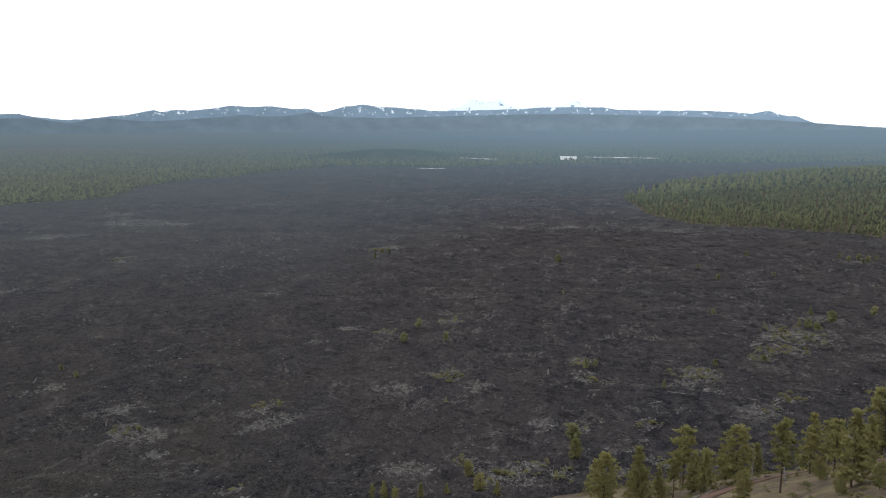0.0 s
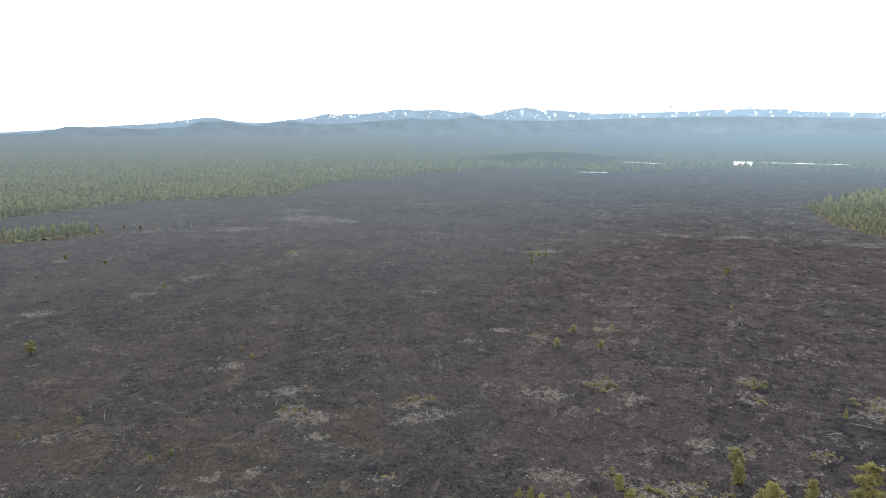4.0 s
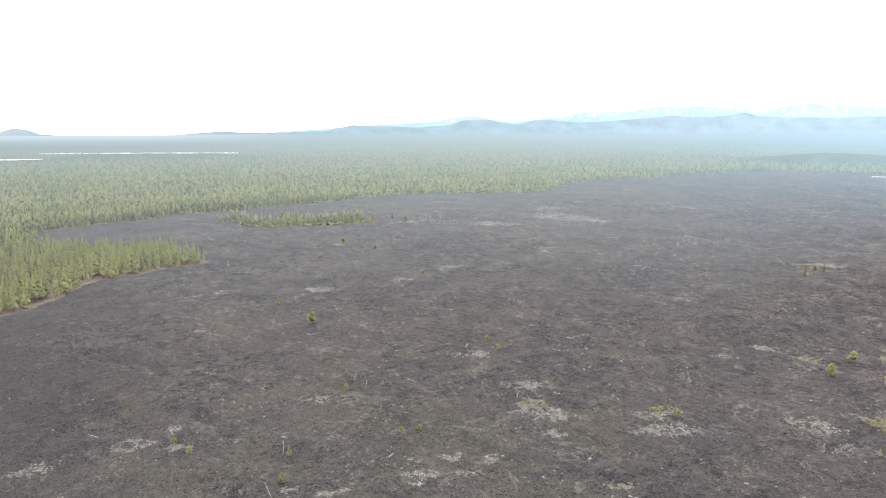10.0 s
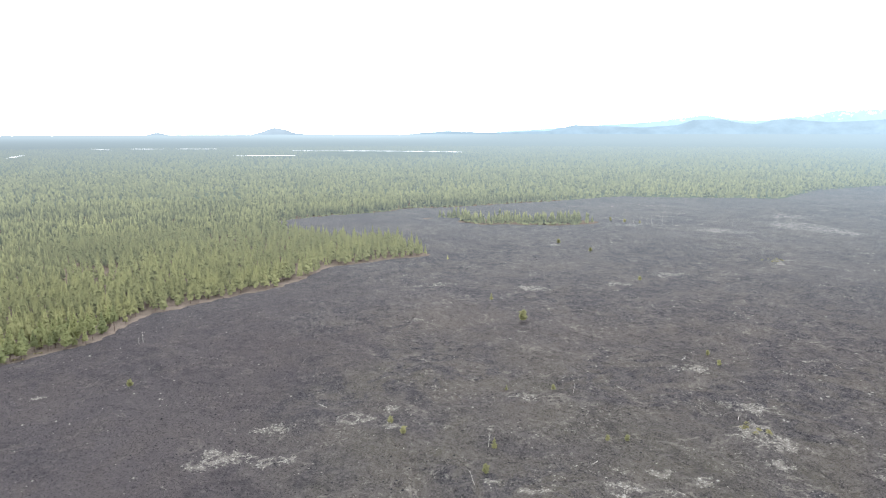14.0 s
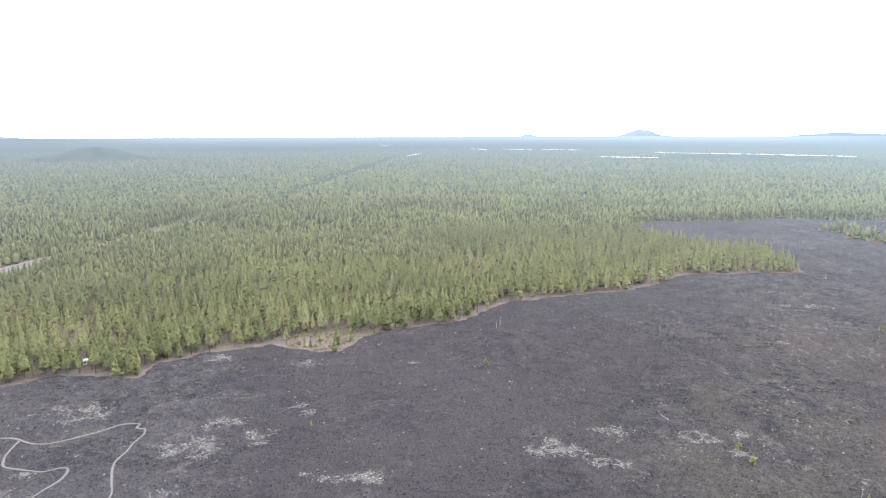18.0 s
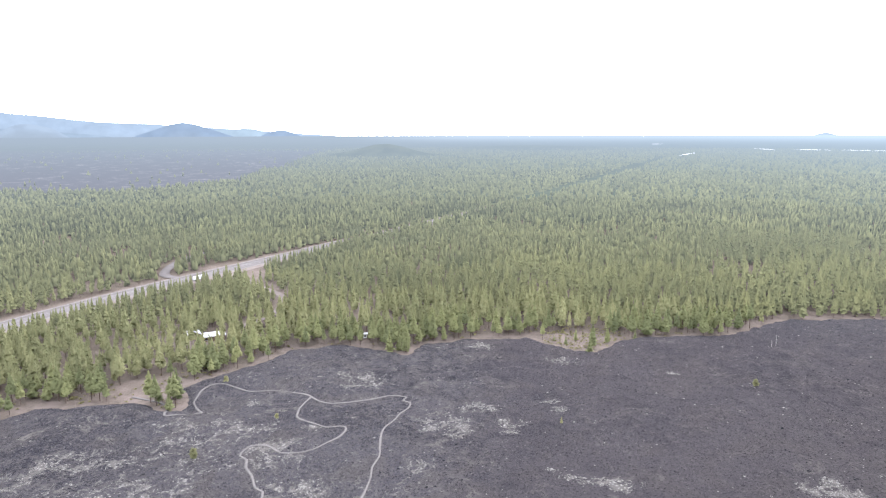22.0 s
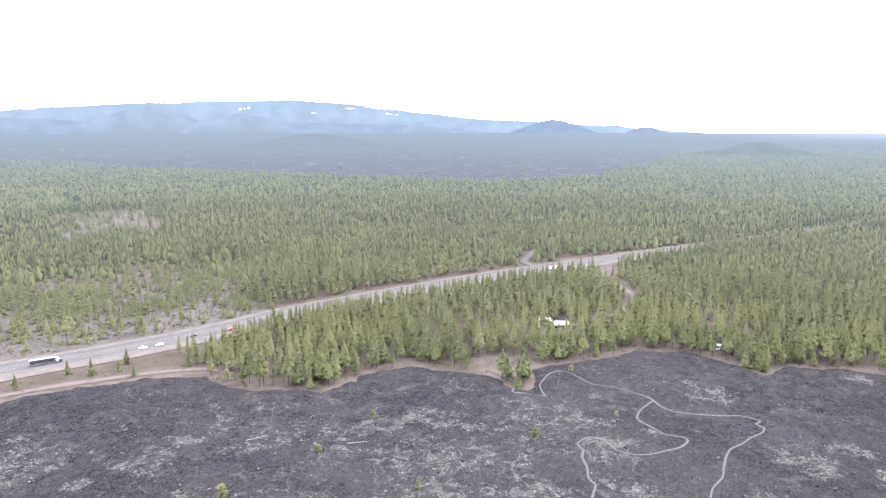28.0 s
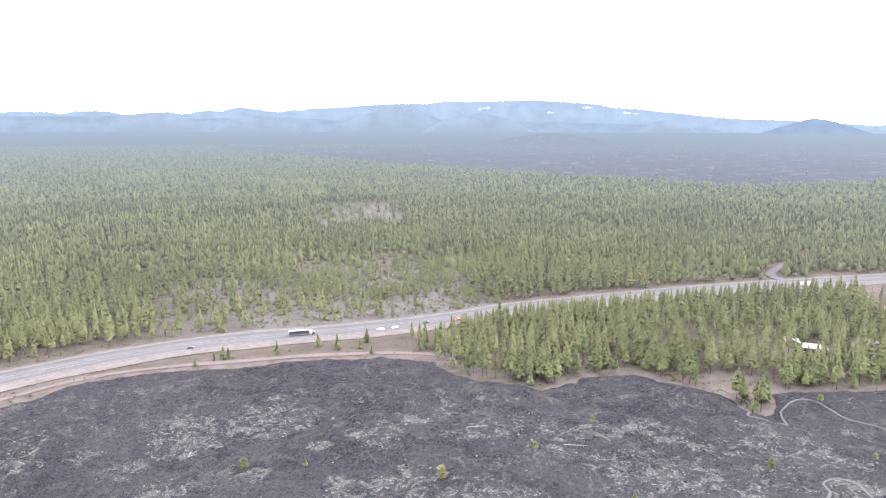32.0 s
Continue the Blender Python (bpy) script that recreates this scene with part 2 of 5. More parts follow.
def lava_material():
    m, nt, b = material("lava_rubble", 0.95)
    n = Nodes(nt)
    # smooth brown flow, greyer and mossier by turns
    cold = n.mix(n.ramp(n.noise(60, 5, 0.6, distort=0.6), 0.38, 0.62), (0.046, 0.0445, 0.049), (0.055, 0.052, 0.056))
    brown = n.mix(n.ramp(n.noise(60, 5, 0.6, distort=0.6), 0.38, 0.62), (0.047, 0.0435, 0.0445), (0.0575, 0.0515, 0.048))
    col = n.mix(n.attr("warm"), cold, brown)
    col = n.mix(n.math('MULTIPLY', n.attr("moss"), n.ramp(n.noise(35, 5, 0.65), 0.35, 0.6, 0.35, 1.0)), col, (0.050, 0.047, 0.038))
    col = n.mix(n.math('MULTIPLY', n.attr("rust"), 0.5), col, (0.055, 0.045, 0.045))
    col = n.mix(n.math('MULTIPLY', n.attr("warm"), n.ramp(n.noise(9, 5, 0.7), 0.58, 0.76, 0.0, 0.45)), col, (0.060, 0.044, 0.036))
    # long darker tongues of the flow
    col = n.mix(n.ramp(n.noise(95, 5, 0.65, distort=1.2), 0.47, 0.60, 0.0, 0.65), col, (0.034, 0.032, 0.0365))
    # brown swells of the flow and the fractured lines along them
    col = n.mix(n.math('MULTIPLY', n.ramp(n.noise(42, 5, 0.6, distort=1.6), 0.49, 0.62, 0.0, 0.42), n.ramp(n.attr("rust"), 0.0, 1.0, 1.0, 0.1)), col, (0.064, 0.057, 0.050))
    seam = n.ramp(n.math('ABSOLUTE', n.math('SUBTRACT', n.noise(55, 5, 0.62, distort=1.0), 0.5), 0.0), 0.016, 0.0)
    col = n.mix(n.math('MULTIPLY', seam, n.ramp(n.noise(17, 4, 0.6), 0.46, 0.6, 0.0, 0.9)), col, (0.125, 0.115, 0.101))
    # near-black winding lines on the warm part of the flow
    dark_seam = n.ramp(n.math('ABSOLUTE', n.math('SUBTRACT', n.noise(37, 5, 0.65, distort=1.4), 0.5), 0.0), 0.022, 0.0)
    col = n.mix(n.math('MULTIPLY', n.math('MULTIPLY', dark_seam, n.attr("warm")), n.ramp(n.noise(23, 4, 0.6), 0.44, 0.58, 0.0, 0.85)), col, (0.014, 0.0135, 0.015))
    # the smoother brown flow
    quiet = n.ramp(n.attr("calm"), 0.0, 1.0, 1.0, 0.42)
    col = n.mix(n.math('MULTIPLY', n.attr("calm"), 0.6), col, (0.0485, 0.0425, 0.0435))
    # broken blocky ground: darker and bluish, with the small shadows of its pits painted in
    rub = n.math('MULTIPLY', n.ramp(n.noise(20, 6, 0.7, distort=1.2), 0.47, 0.57), n.attr("rubble"))
    col = n.mix(n.math('MULTIPLY', n.math('MULTIPLY', rub, 0.8), quiet), col, (0.026, 0.0255, 0.0305))
    pit_shade = n.ramp(n.noise(2.1, 5, 0.75, distort=0.5), 0.46, 0.37, 0.0, 1.0)
    col = n.mix(n.math('MULTIPLY', n.math('MULTIPLY', pit_shade, quiet), n.ramp(rub, 0.0, 1.0, 0.4, 1.0)), col, (0.007, 0.007, 0.009))
    # finer dark speckle, small shadows between the clinker put into the colour
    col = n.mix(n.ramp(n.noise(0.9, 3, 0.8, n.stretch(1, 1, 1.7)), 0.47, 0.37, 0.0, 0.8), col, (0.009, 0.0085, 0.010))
    # pale grain on every block, painted for the lit tops of small lumps
    col = n.mix(n.math('MULTIPLY', n.ramp(n.noise(0.8, 3, 0.85), 0.50, 0.62, 0.0, 0.55), quiet), col, (0.100, 0.093, 0.087))
    col = n.mix(n.math('MULTIPLY', n.ramp(n.noise(3.4, 6, 0.85, distort=0.4), 0.50, 0.64, 0.0, 0.6), quiet), col, (0.092, 0.084, 0.077))
    # soft shading of the pressure ridges, painted as dark lines on their crests
    col = n.mix(n.math('MULTIPLY', n.attr("crest"), n.ramp(n.noise(5, 5, 0.7), 0.3, 0.55, 0.1, 0.4)), col, (0.019, 0.0185, 0.021))
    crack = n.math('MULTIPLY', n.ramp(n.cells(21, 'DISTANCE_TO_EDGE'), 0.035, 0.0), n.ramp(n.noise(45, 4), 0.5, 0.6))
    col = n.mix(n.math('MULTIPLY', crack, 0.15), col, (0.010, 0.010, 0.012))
    # grey weathered flow tops, a few metres each
    tops = n.math('MULTIPLY', n.ramp(n.noise(6, 6, 0.75, distort=0.8), 0.52, 0.62), n.ramp(n.noise(48, 4, 0.6), 0.42, 0.6, 0.15, 1.0))
    col = n.mix(n.math('MULTIPLY', n.math('MULTIPLY', tops, 0.5), quiet), col, (0.092, 0.085, 0.079))
    streak = n.math('MULTIPLY', n.ramp(n.noise(2.4, 6, 0.8, distort=1.0), 0.575, 0.625), n.ramp(n.noise(30, 4, 0.6), 0.44, 0.58, 0.12, 1.0))
    col = n.mix(n.math('MULTIPLY', n.math('MULTIPLY', streak, 0.8), quiet), col, (0.165, 0.155, 0.139))
    # thin pale broken rims and near-black blotches in the rough flow by the butte
    rim = n.ramp(n.math('ABSOLUTE', n.math('SUBTRACT', n.noise(15, 5, 0.7, distort=1.2), 0.5), 0.0), 0.014, 0.004)
    rim = n.math('MULTIPLY', n.math('MULTIPLY', rim, n.attr("rust")), n.ramp(n.noise(33, 4, 0.65), 0.5, 0.6))
    col = n.mix(n.math('MULTIPLY', rim, 0.85), col, (0.21, 0.195, 0.168))
    dark_blotch = n.math('MULTIPLY', n.ramp(n.noise(11, 5, 0.7, distort=1.0), 0.47, 0.39), n.attr("rust"))
    col = n.mix(n.math('MULTIPLY', dark_blotch, 0.55), col, (0.014, 0.0135, 0.016))
    # gravel between the stones of the pale places
    patch = n.ramp(n.math('ADD', n.noise(5, 7, 0.78, distort=1.0), n.math('MULTIPLY', n.attr("pale"), 0.2)), 0.665, 0.73)
    col = n.mix(n.math('MULTIPLY', patch, 0.62), col, (0.135, 0.127, 0.112))
    # lichen on single blocks, crowded where the place is pale
    for size, share, rim in ((0.8, 0.55, 0.5), (1.5, 0.24, 0.44)):
        dist, pick = n.blocks(size)
        on = n.math('LESS_THAN', pick, n.math('ADD', n.math('MULTIPLY', patch, share), n.ramp(n.noise(26, 4, 0.6), 0.52, 0.64, 0.001, 0.012)))
        tone = n.ramp(n.noise(4, 3), 0.35, 0.65, 0.45, 0.85)
        col = n.mix(n.math('MULTIPLY', n.math('MULTIPLY', on, tone), n.ramp(dist, rim, rim - 0.22)), col, n.mix(n.attr("rust"), (0.255, 0.245, 0.218), (0.30, 0.283, 0.245)))
    # haze painted over the farther flow, in base colour and emission
    paint_haze(n, b, col)
    h = n.math('ADD', n.math('MULTIPLY', n.noise(5.0, 7, 0.75), 2.0), n.math('MULTIPLY', n.noise(1.3, 4, 0.75), 0.9))
    n.bump(b, h, 1.0, 2.2)
    return m


def ground_material():
    m, nt, b = material("forest_floor")
    n = Nodes(nt)
    col = n.mix(n.ramp(n.noise(18, 5), 0.35, 0.65), (0.066, 0.053, 0.042), (0.088, 0.073, 0.058))
    col = n.mix(n.ramp(n.noise(2.4, 5, 0.7), 0.48, 0.70, 0, 0.8), col, (0.05, 0.047, 0.036))
    red = n.math('MULTIPLY', n.attr("bare"), n.ramp(n.noise(12, 5, 0.65), 0.35, 0.58))
    col = n.mix(n.math('MULTIPLY', red, 0.85), col, (0.118, 0.097, 0.083))
    col = n.mix(n.math('MULTIPLY', n.attr("burnt"), n.ramp(n.noise(7, 5, 0.7), 0.35, 0.55)), col, (0.100, 0.092, 0.083))
    col = n.mix(n.math('MULTIPLY', n.attr("grass"), n.ramp(n.noise(6, 5, 0.7), 0.35, 0.65)), col, (0.18, 0.143, 0.086))
    col = n.mix(n.ramp(n.noise(0.9, 4, 0.75), 0.55, 0.75, 0, 0.5), col, (0.135, 0.118, 0.102))
    nt.links.new(col, b.inputs["Base Color"])
    n.bump(b, n.noise(2.5, 6, 0.75), 1.0, 1.2)
    return m


def leaf_material(name, dark, light, own=False, hazy=False):
    m, nt, b = material(name, 0.85)
    n = Nodes(nt)
    t = n.random() if own else n.attr("tint")
    col = n.mix(t, dark, light)
    col = n.mix(n.ramp(n.noise(0.6, 4, 0.75), 0.44, 0.70, 0, 0.2), col, tuple(c * 0.75 for c in dark))
    col = n.mix(n.ramp(n.noise(110, 3), 0.4, 0.62, 0, 0.35), col, tuple(c * 0.75 for c in dark))
    # hazy needles: distance haze goes into their base colour and emission
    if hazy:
        paint_haze(n, b, col)
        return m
    nt.links.new(col, b.inputs["Base Color"])
    # needles let some light through
    thin = nt.nodes.new("ShaderNodeBsdfTranslucent")
    both = nt.nodes.new("ShaderNodeMixShader")
    both.inputs["Fac"].default_value = 0.32
    n.L(col, thin.inputs["Color"])
    n.L(b.outputs["BSDF"], both.inputs[1])
    n.L(thin.outputs["BSDF"], both.inputs[2])
    n.L(both.outputs["Shader"], nt.nodes["Material Output"].inputs["Surface"])
    return m


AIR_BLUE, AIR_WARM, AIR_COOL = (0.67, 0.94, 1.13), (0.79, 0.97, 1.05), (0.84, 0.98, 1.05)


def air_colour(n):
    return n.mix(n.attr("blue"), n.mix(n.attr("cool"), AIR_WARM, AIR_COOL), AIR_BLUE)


def paint_haze(n, b, col):
    """Haze painted in from about 400 m out: what is left of a thing's own colour, and emission as the glow of the air
    before it.
    """
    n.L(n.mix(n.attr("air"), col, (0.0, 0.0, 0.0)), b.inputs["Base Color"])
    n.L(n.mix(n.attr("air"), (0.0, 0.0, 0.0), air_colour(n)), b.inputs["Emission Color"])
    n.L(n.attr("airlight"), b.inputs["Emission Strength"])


def plain(name, a, b2=None, size=2.0, rough=0.85, metal=0.0, bump=0.0, detail=4):
    m, nt, b = material(name, rough)
    n = Nodes(nt)
    b2 = b2 or tuple(c * 0.75 for c in a)
    col = n.mix(n.ramp(n.noise(size, detail, 0.65), 0.35, 0.65), a, b2)
    nt.links.new(col, b.inputs["Base Color"])
    b.inputs["Metallic"].default_value = metal
    if bump:
        n.bump(b, n.noise(size * 0.5, 4, 0.7), 0.6, bump)
    return m


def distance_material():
    """The far plain, a backdrop: wooded green near, painted haze turning it blue with distance."""
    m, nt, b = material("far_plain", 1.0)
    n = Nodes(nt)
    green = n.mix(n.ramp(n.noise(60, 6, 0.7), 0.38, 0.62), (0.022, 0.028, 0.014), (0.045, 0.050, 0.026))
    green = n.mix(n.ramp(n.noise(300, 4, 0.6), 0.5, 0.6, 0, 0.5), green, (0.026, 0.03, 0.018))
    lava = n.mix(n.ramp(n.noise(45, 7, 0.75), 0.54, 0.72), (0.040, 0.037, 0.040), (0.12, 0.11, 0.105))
    paint_haze(n, b, n.mix(n.attr("dark"), green, lava))
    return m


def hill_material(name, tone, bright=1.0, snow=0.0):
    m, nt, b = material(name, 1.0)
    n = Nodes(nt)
    # unlit hills: haze-blue emission on black stands in for daylight and air
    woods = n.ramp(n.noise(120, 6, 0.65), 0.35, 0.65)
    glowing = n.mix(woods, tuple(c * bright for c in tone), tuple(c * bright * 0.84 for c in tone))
    # feet painted over into the air colour of the plain
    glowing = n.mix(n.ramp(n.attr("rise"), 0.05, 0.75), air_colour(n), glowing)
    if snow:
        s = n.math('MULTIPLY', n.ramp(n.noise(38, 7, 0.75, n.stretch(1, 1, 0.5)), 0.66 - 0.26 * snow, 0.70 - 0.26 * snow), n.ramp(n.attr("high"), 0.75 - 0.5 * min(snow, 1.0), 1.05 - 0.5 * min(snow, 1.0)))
        # snow glows too, in place of daylight on it
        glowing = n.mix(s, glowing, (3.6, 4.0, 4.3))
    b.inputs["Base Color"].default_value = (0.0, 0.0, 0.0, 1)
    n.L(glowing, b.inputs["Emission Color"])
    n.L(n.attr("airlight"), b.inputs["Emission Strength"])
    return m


LAVA = lava_material()
GROUND = ground_material()
FAR = distance_material()
NEEDLES = leaf_material("needles_single", (0.099, 0.111, 0.053), (0.180, 0.184, 0.082), own=True)
NEEDLES_BUTTE = leaf_material("needles_butte", (0.175, 0.168, 0.066), (0.28, 0.257, 0.10), own=True)
NEEDLES_YELLOW = leaf_material("needles_yellow", (0.105, 0.106, 0.052), (0.165, 0.158, 0.076), own=True)
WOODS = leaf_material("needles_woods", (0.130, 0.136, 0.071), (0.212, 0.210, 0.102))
# middle and far needles carry painted haze
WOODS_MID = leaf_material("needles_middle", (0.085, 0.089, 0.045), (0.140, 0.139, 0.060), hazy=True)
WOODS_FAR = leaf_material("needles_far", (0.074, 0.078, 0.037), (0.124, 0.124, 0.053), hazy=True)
SHRUB = leaf_material("shrub_leaves", (0.092, 0.090, 0.044), (0.155, 0.143, 0.066))
BARK = plain("pine_bark", (0.085, 0.058, 0.044), (0.045, 0.034, 0.028), 0.5, bump=0.05)
DEADWOOD = plain("weathered_wood", (0.25, 0.235, 0.215), (0.18, 0.17, 0.16), 0.6)
PALE_ROCK = plain("lichen_rock", (0.175, 0.168, 0.152), (0.105, 0.10, 0.092), 0.7, bump=0.1)
DARK_ROCK = plain("lava_block", (0.030, 0.028, 0.029), (0.012, 0.012, 0.014), 0.7, bump=0.15)
ASPHALT = plain("asphalt", (0.100, 0.091, 0.085), (0.084, 0.077, 0.072), 9.0)
GRAVEL = plain("roadside_gravel", (0.135, 0.115, 0.100), (0.10, 0.086, 0.076), 5.0, bump=0.1)
CINDER_RED = plain("butte_cinder", (0.135, 0.088, 0.068), (0.10, 0.067, 0.052), 3.0, bump=0.1)
KERB = plain("kerb_rock", (0.12, 0.105, 0.09), (0.085, 0.075, 0.066), 0.8, bump=0.05)
CINDER = plain("red_cinder", (0.125, 0.098, 0.087), (0.105, 0.086, 0.077), 3.0, bump=0.1)
PATH = plain("path_gravel", (0.098, 0.09, 0.083), (0.078, 0.073, 0.069), 2.0)
PAINT_WHITE = plain("road_paint", (0.17, 0.165, 0.155), (0.11, 0.107, 0.10), 3.0)


# ---------------------------------------------------------------- mesh helpers
def mesh_from(name, v, f, mats, attrs=None, index=None, flat=True):
    """A mesh from numpy points and triangles or quads."""
    v, f = np.asarray(v, np.float32), np.asarray(f, np.int32)
    me = bpy.data.meshes.new(name)
    k = f.shape[1]
    me.vertices.add(len(v))
    me.vertices.foreach_set("co", v.ravel())
    me.loops.add(f.size)
    me.loops.foreach_set("vertex_index", f.ravel())
    me.polygons.add(len(f))
    me.polygons.foreach_set("loop_start", np.arange(0, f.size, k, dtype=np.int32))
    for m in mats if isinstance(mats, (list, tuple)) else [mats]:
        me.materials.append(m)
    if index is not None:
        me.polygons.foreach_set("material_index", np.asarray(index, np.int32))
    me.update(calc_edges=True)
    me.polygons.foreach_set("use_smooth", np.full(len(f), not flat))
    for key, val in (attrs or {}).items():
        a = me.attributes.new(key, 'FLOAT', 'POINT')
        a.data.foreach_set("value", np.asarray(val, np.float32))
    return me


def link(name, me, parent=None, label="", category="", group="", kind=""):
    ob = new(name, me)
    ob.parent = parent
    return tagged(ob, label, category, group, kind)


def part(name, bm, mat, parent, label=""):
    me = bpy.data.meshes.new(name)
    bm.to_mesh(me)
    bm.free()
    me.materials.append(mat)
    ob = new(name, me)
    ob.parent = parent
    return tagged(ob, label) if label else ob


def block(bm, x0, x1, y0, y1, z0, z1, bevel=0.0):
    r = bmesh.ops.create_cube(bm, size=1, matrix=Matrix.LocRotScale(((x0 + x1) / 2, (y0 + y1) / 2, (z0 + z1) / 2), None,
                                                                    (x1 - x0, y1 - y0, z1 - z0)))
    if bevel:
        es = list({e for q in r["verts"] for e in q.link_edges})
        bmesh.ops.bevel(bm, geom=es, offset=bevel, segments=2, affect='EDGES', profile=0.5)
    return r["verts"]


def wheel_mesh(bm, x, y, r, w):
    bmesh.ops.create_cone(bm, cap_ends=True, segments=14, radius1=r, radius2=r, depth=w,
                          matrix=Matrix.Translation((x, y, r)) @ Matrix.Rotation(math.pi / 2, 4, 'X'))


def grid_faces(rows, cols, wrap=False):
    i = np.arange(rows - 1)[:, None] * cols
    j = np.arange(cols if wrap else cols - 1)[None]
    k = (j + 1) % cols
    return np.stack([i + j, i + k, i + cols + k, i + cols + j], -1).reshape(-1, 4)


# ---------------------------------------------------------------- ground, one sheet out to the skyline
def build_ground():
    az = np.arange(0, 360, 1.2)
    near = np.concatenate([[0.001, 4.0], 8 * np.power(1.022, np.arange(0, 245))])
    near = near[near < 1800]
    far = np.concatenate([np.linspace(1830, 4200, 40), np.array([4400, 4700, 5100, 5600, 6200, 7000, 8000, 9300, 11000, 13000, 16000, 19500])])
    d = np.concatenate([near, far])
    A, D = np.meshgrid(az, d)
    x, y = polar(A, D)
    z = ground_z(x, y)
    # low swells and cones far out on the plain
    for a, dd, w, h in ((108.4, 3700, 190, 62), (143, 5200, 420, 95), (5.5, 3100, 260, 30), (58, 3600, 400, 18), (96, 5200, 500, 25)):
        cx, cy = polar(a, dd)
        z = z + h * np.exp(-(np.hypot(x - cx, y - cy) / w) ** 2)
    z = z + 10 * (fbm(x, y, 60, 3, 44) - 0.3) * smooth(2000, 2300, D) * smooth(9000, 3000, D)
    sd = shore_dist(x, y)
    sx, sy, sz, k = settle(x, y, z - 7 * smooth(4, 26, sd))      # the lava lies in a hollow of its own
    bare = smooth(-22, -4, sd) * smooth(40, 60, aze(x, y))
    bare = np.maximum(bare, smooth(26, 12, seg_dist(x, y, ROAD)) * (D < 1500))
    bare = np.maximum(bare, smooth(48, 24, seg_dist(x, y, ACCESS[:12])))
    for a, dd, r in ((91.7, 424, 30), (127.5, 367, 24), (122.9, 449, 16)):
        cx, cy = polar(a, dd)
        bare = np.maximum(bare, smooth(r * 1.3, r * 0.6, np.hypot(x - cx, y - cy)))
    c = np.hypot(x - CONE[0], y - CONE[1])
    attrs = {
        **air_attrs(x, y),
        "bare": bare.ravel(),
        "burnt": (sparse(x, y) * (c > CONE_R) * smooth(446, 456, D)).ravel(),
        "grass": smooth(CONE_R + 12, CONE_R - 12, c).ravel(),
        "dark": (smooth(-2, 30, sd) * (D > 1500) + far_lava(x, y)).clip(0, 1).ravel(),
    }
    f = grid_faces(len(d), len(az), True)
    v = np.stack([sx, sy, sz], -1).reshape(-1, 3)
    idx = (D.ravel()[f[:, 0]] >= 1290).astype(int)
    me = mesh_from("ground", v, f, [GROUND, FAR], attrs, idx, flat=False)
    link("ground", me, label="tan forest floor under the pines, running out to a hazy plain", category="ground", kind="structure")


def far_lava(x, y):
    """The second lava flow, beyond the woods across the highway."""
    d, az = np.hypot(x, y), np.degrees(np.arctan2(-x, y)) % 360
    edge = np.interp(az, [112, 116, 120.5, 127, 137, 150, 158, 166, 172], [5200, 2750, 1900, 1690, 1770, 2150, 2700, 3600, 5200])
    back = np.interp(az, [112, 120, 140, 160, 172], [5300, 5500, 5700, 4900, 5300])
    n = 260 * (fbm(x, y, 180, 3, 61) - 0.5)
    return smooth(-40, 40, d - edge + n) * smooth(-900, 900, back - d) * smooth(111, 114, az) * smooth(173, 170, az)


# ---------------------------------------------------------------- the lava field
# lichen-covered and gravelly places, quarter by quarter: heading, distance, radius
PALE_BUTTE = [(-30.2, 753, 28), (-28.5, 510, 17), (-27.1, 348, 8), (-26.3, 458, 16), (-25.3, 424, 10), (-24.4, 328, 13), (-19.7, 356, 14), (-17.3, 898, 30), (-15.9, 281, 5), (-13.7, 268, 8), (-11.6, 326, 4), (-11.6, 891, 29),
              (-10.8, 287, 8), (-10.7, 355, 7), (-10.6, 347, 7), (-10.3, 267, 4), (-8.9, 884, 29), (-7.4, 286, 9), (-4.5, 240, 16), (-4.3, 892, 29), (-1.5, 328, 11), (0.7, 465, 10), (1.1, 349, 9), (4.5, 246, 10),
              (5.4, 322, 6), (5.5, 330, 12), (6.1, 734, 21), (9, 439, 10), (12, 412, 7), (15.1, 300, 13), (15.5, 546, 9), (17.4, 296, 8)]
PALE_NORTH = [(17.5, 312, 8), (18.9, 241, 4), (23, 994, 33), (23.4, 429, 5), (23.6, 425, 5), (24.7, 1026, 51), (25.4, 282, 6), (26.2, 1135, 28), (26.6, 755, 12), (26.6, 303, 12), (26.7, 731, 12), (26.8, 320, 5),
              (28, 336, 12), (30.2, 947, 35), (30.9, 255, 6), (32.4, 380, 10), (33.4, 242, 5), (34.2, 257, 6), (34.5, 644, 21), (37.1, 242, 6), (37.5, 256, 6), (37.6, 963, 32), (37.7, 235, 4), (38.2, 587, 13),
              (38.4, 243, 4), (41, 576, 7), (43.6, 775, 9), (45.1, 236, 7), (45.5, 558, 13), (45.9, 435, 4), (46.1, 319, 12), (48.6, 238, 7)]
PALE_WEST = [(50.7, 649, 14), (53, 574, 12), (54.8, 564, 10), (55.2, 452, 6), (57.3, 284, 5), (57.4, 303, 5), (60.5, 294, 9), (67.6, 264, 8), (68, 292, 9), (69.8, 272, 6), (72.2, 270, 12), (84.5, 375, 4),
             (88.3, 244, 9), (92.3, 243, 7), (93.2, 382, 10), (93.5, 310, 7), (94.2, 247, 4), (94.6, 319, 6), (97.6, 292, 6), (97.7, 284, 5), (100.2, 404, 8), (100.4, 399, 5), (101.1, 309, 10), (102.4, 280, 9),
             (103.5, 288, 13), (105.5, 251, 6), (106, 294, 5), (110.9, 339, 12), (110.9, 351, 14), (114.9, 291, 7), (115.5, 242, 10), (117.4, 266, 9)]
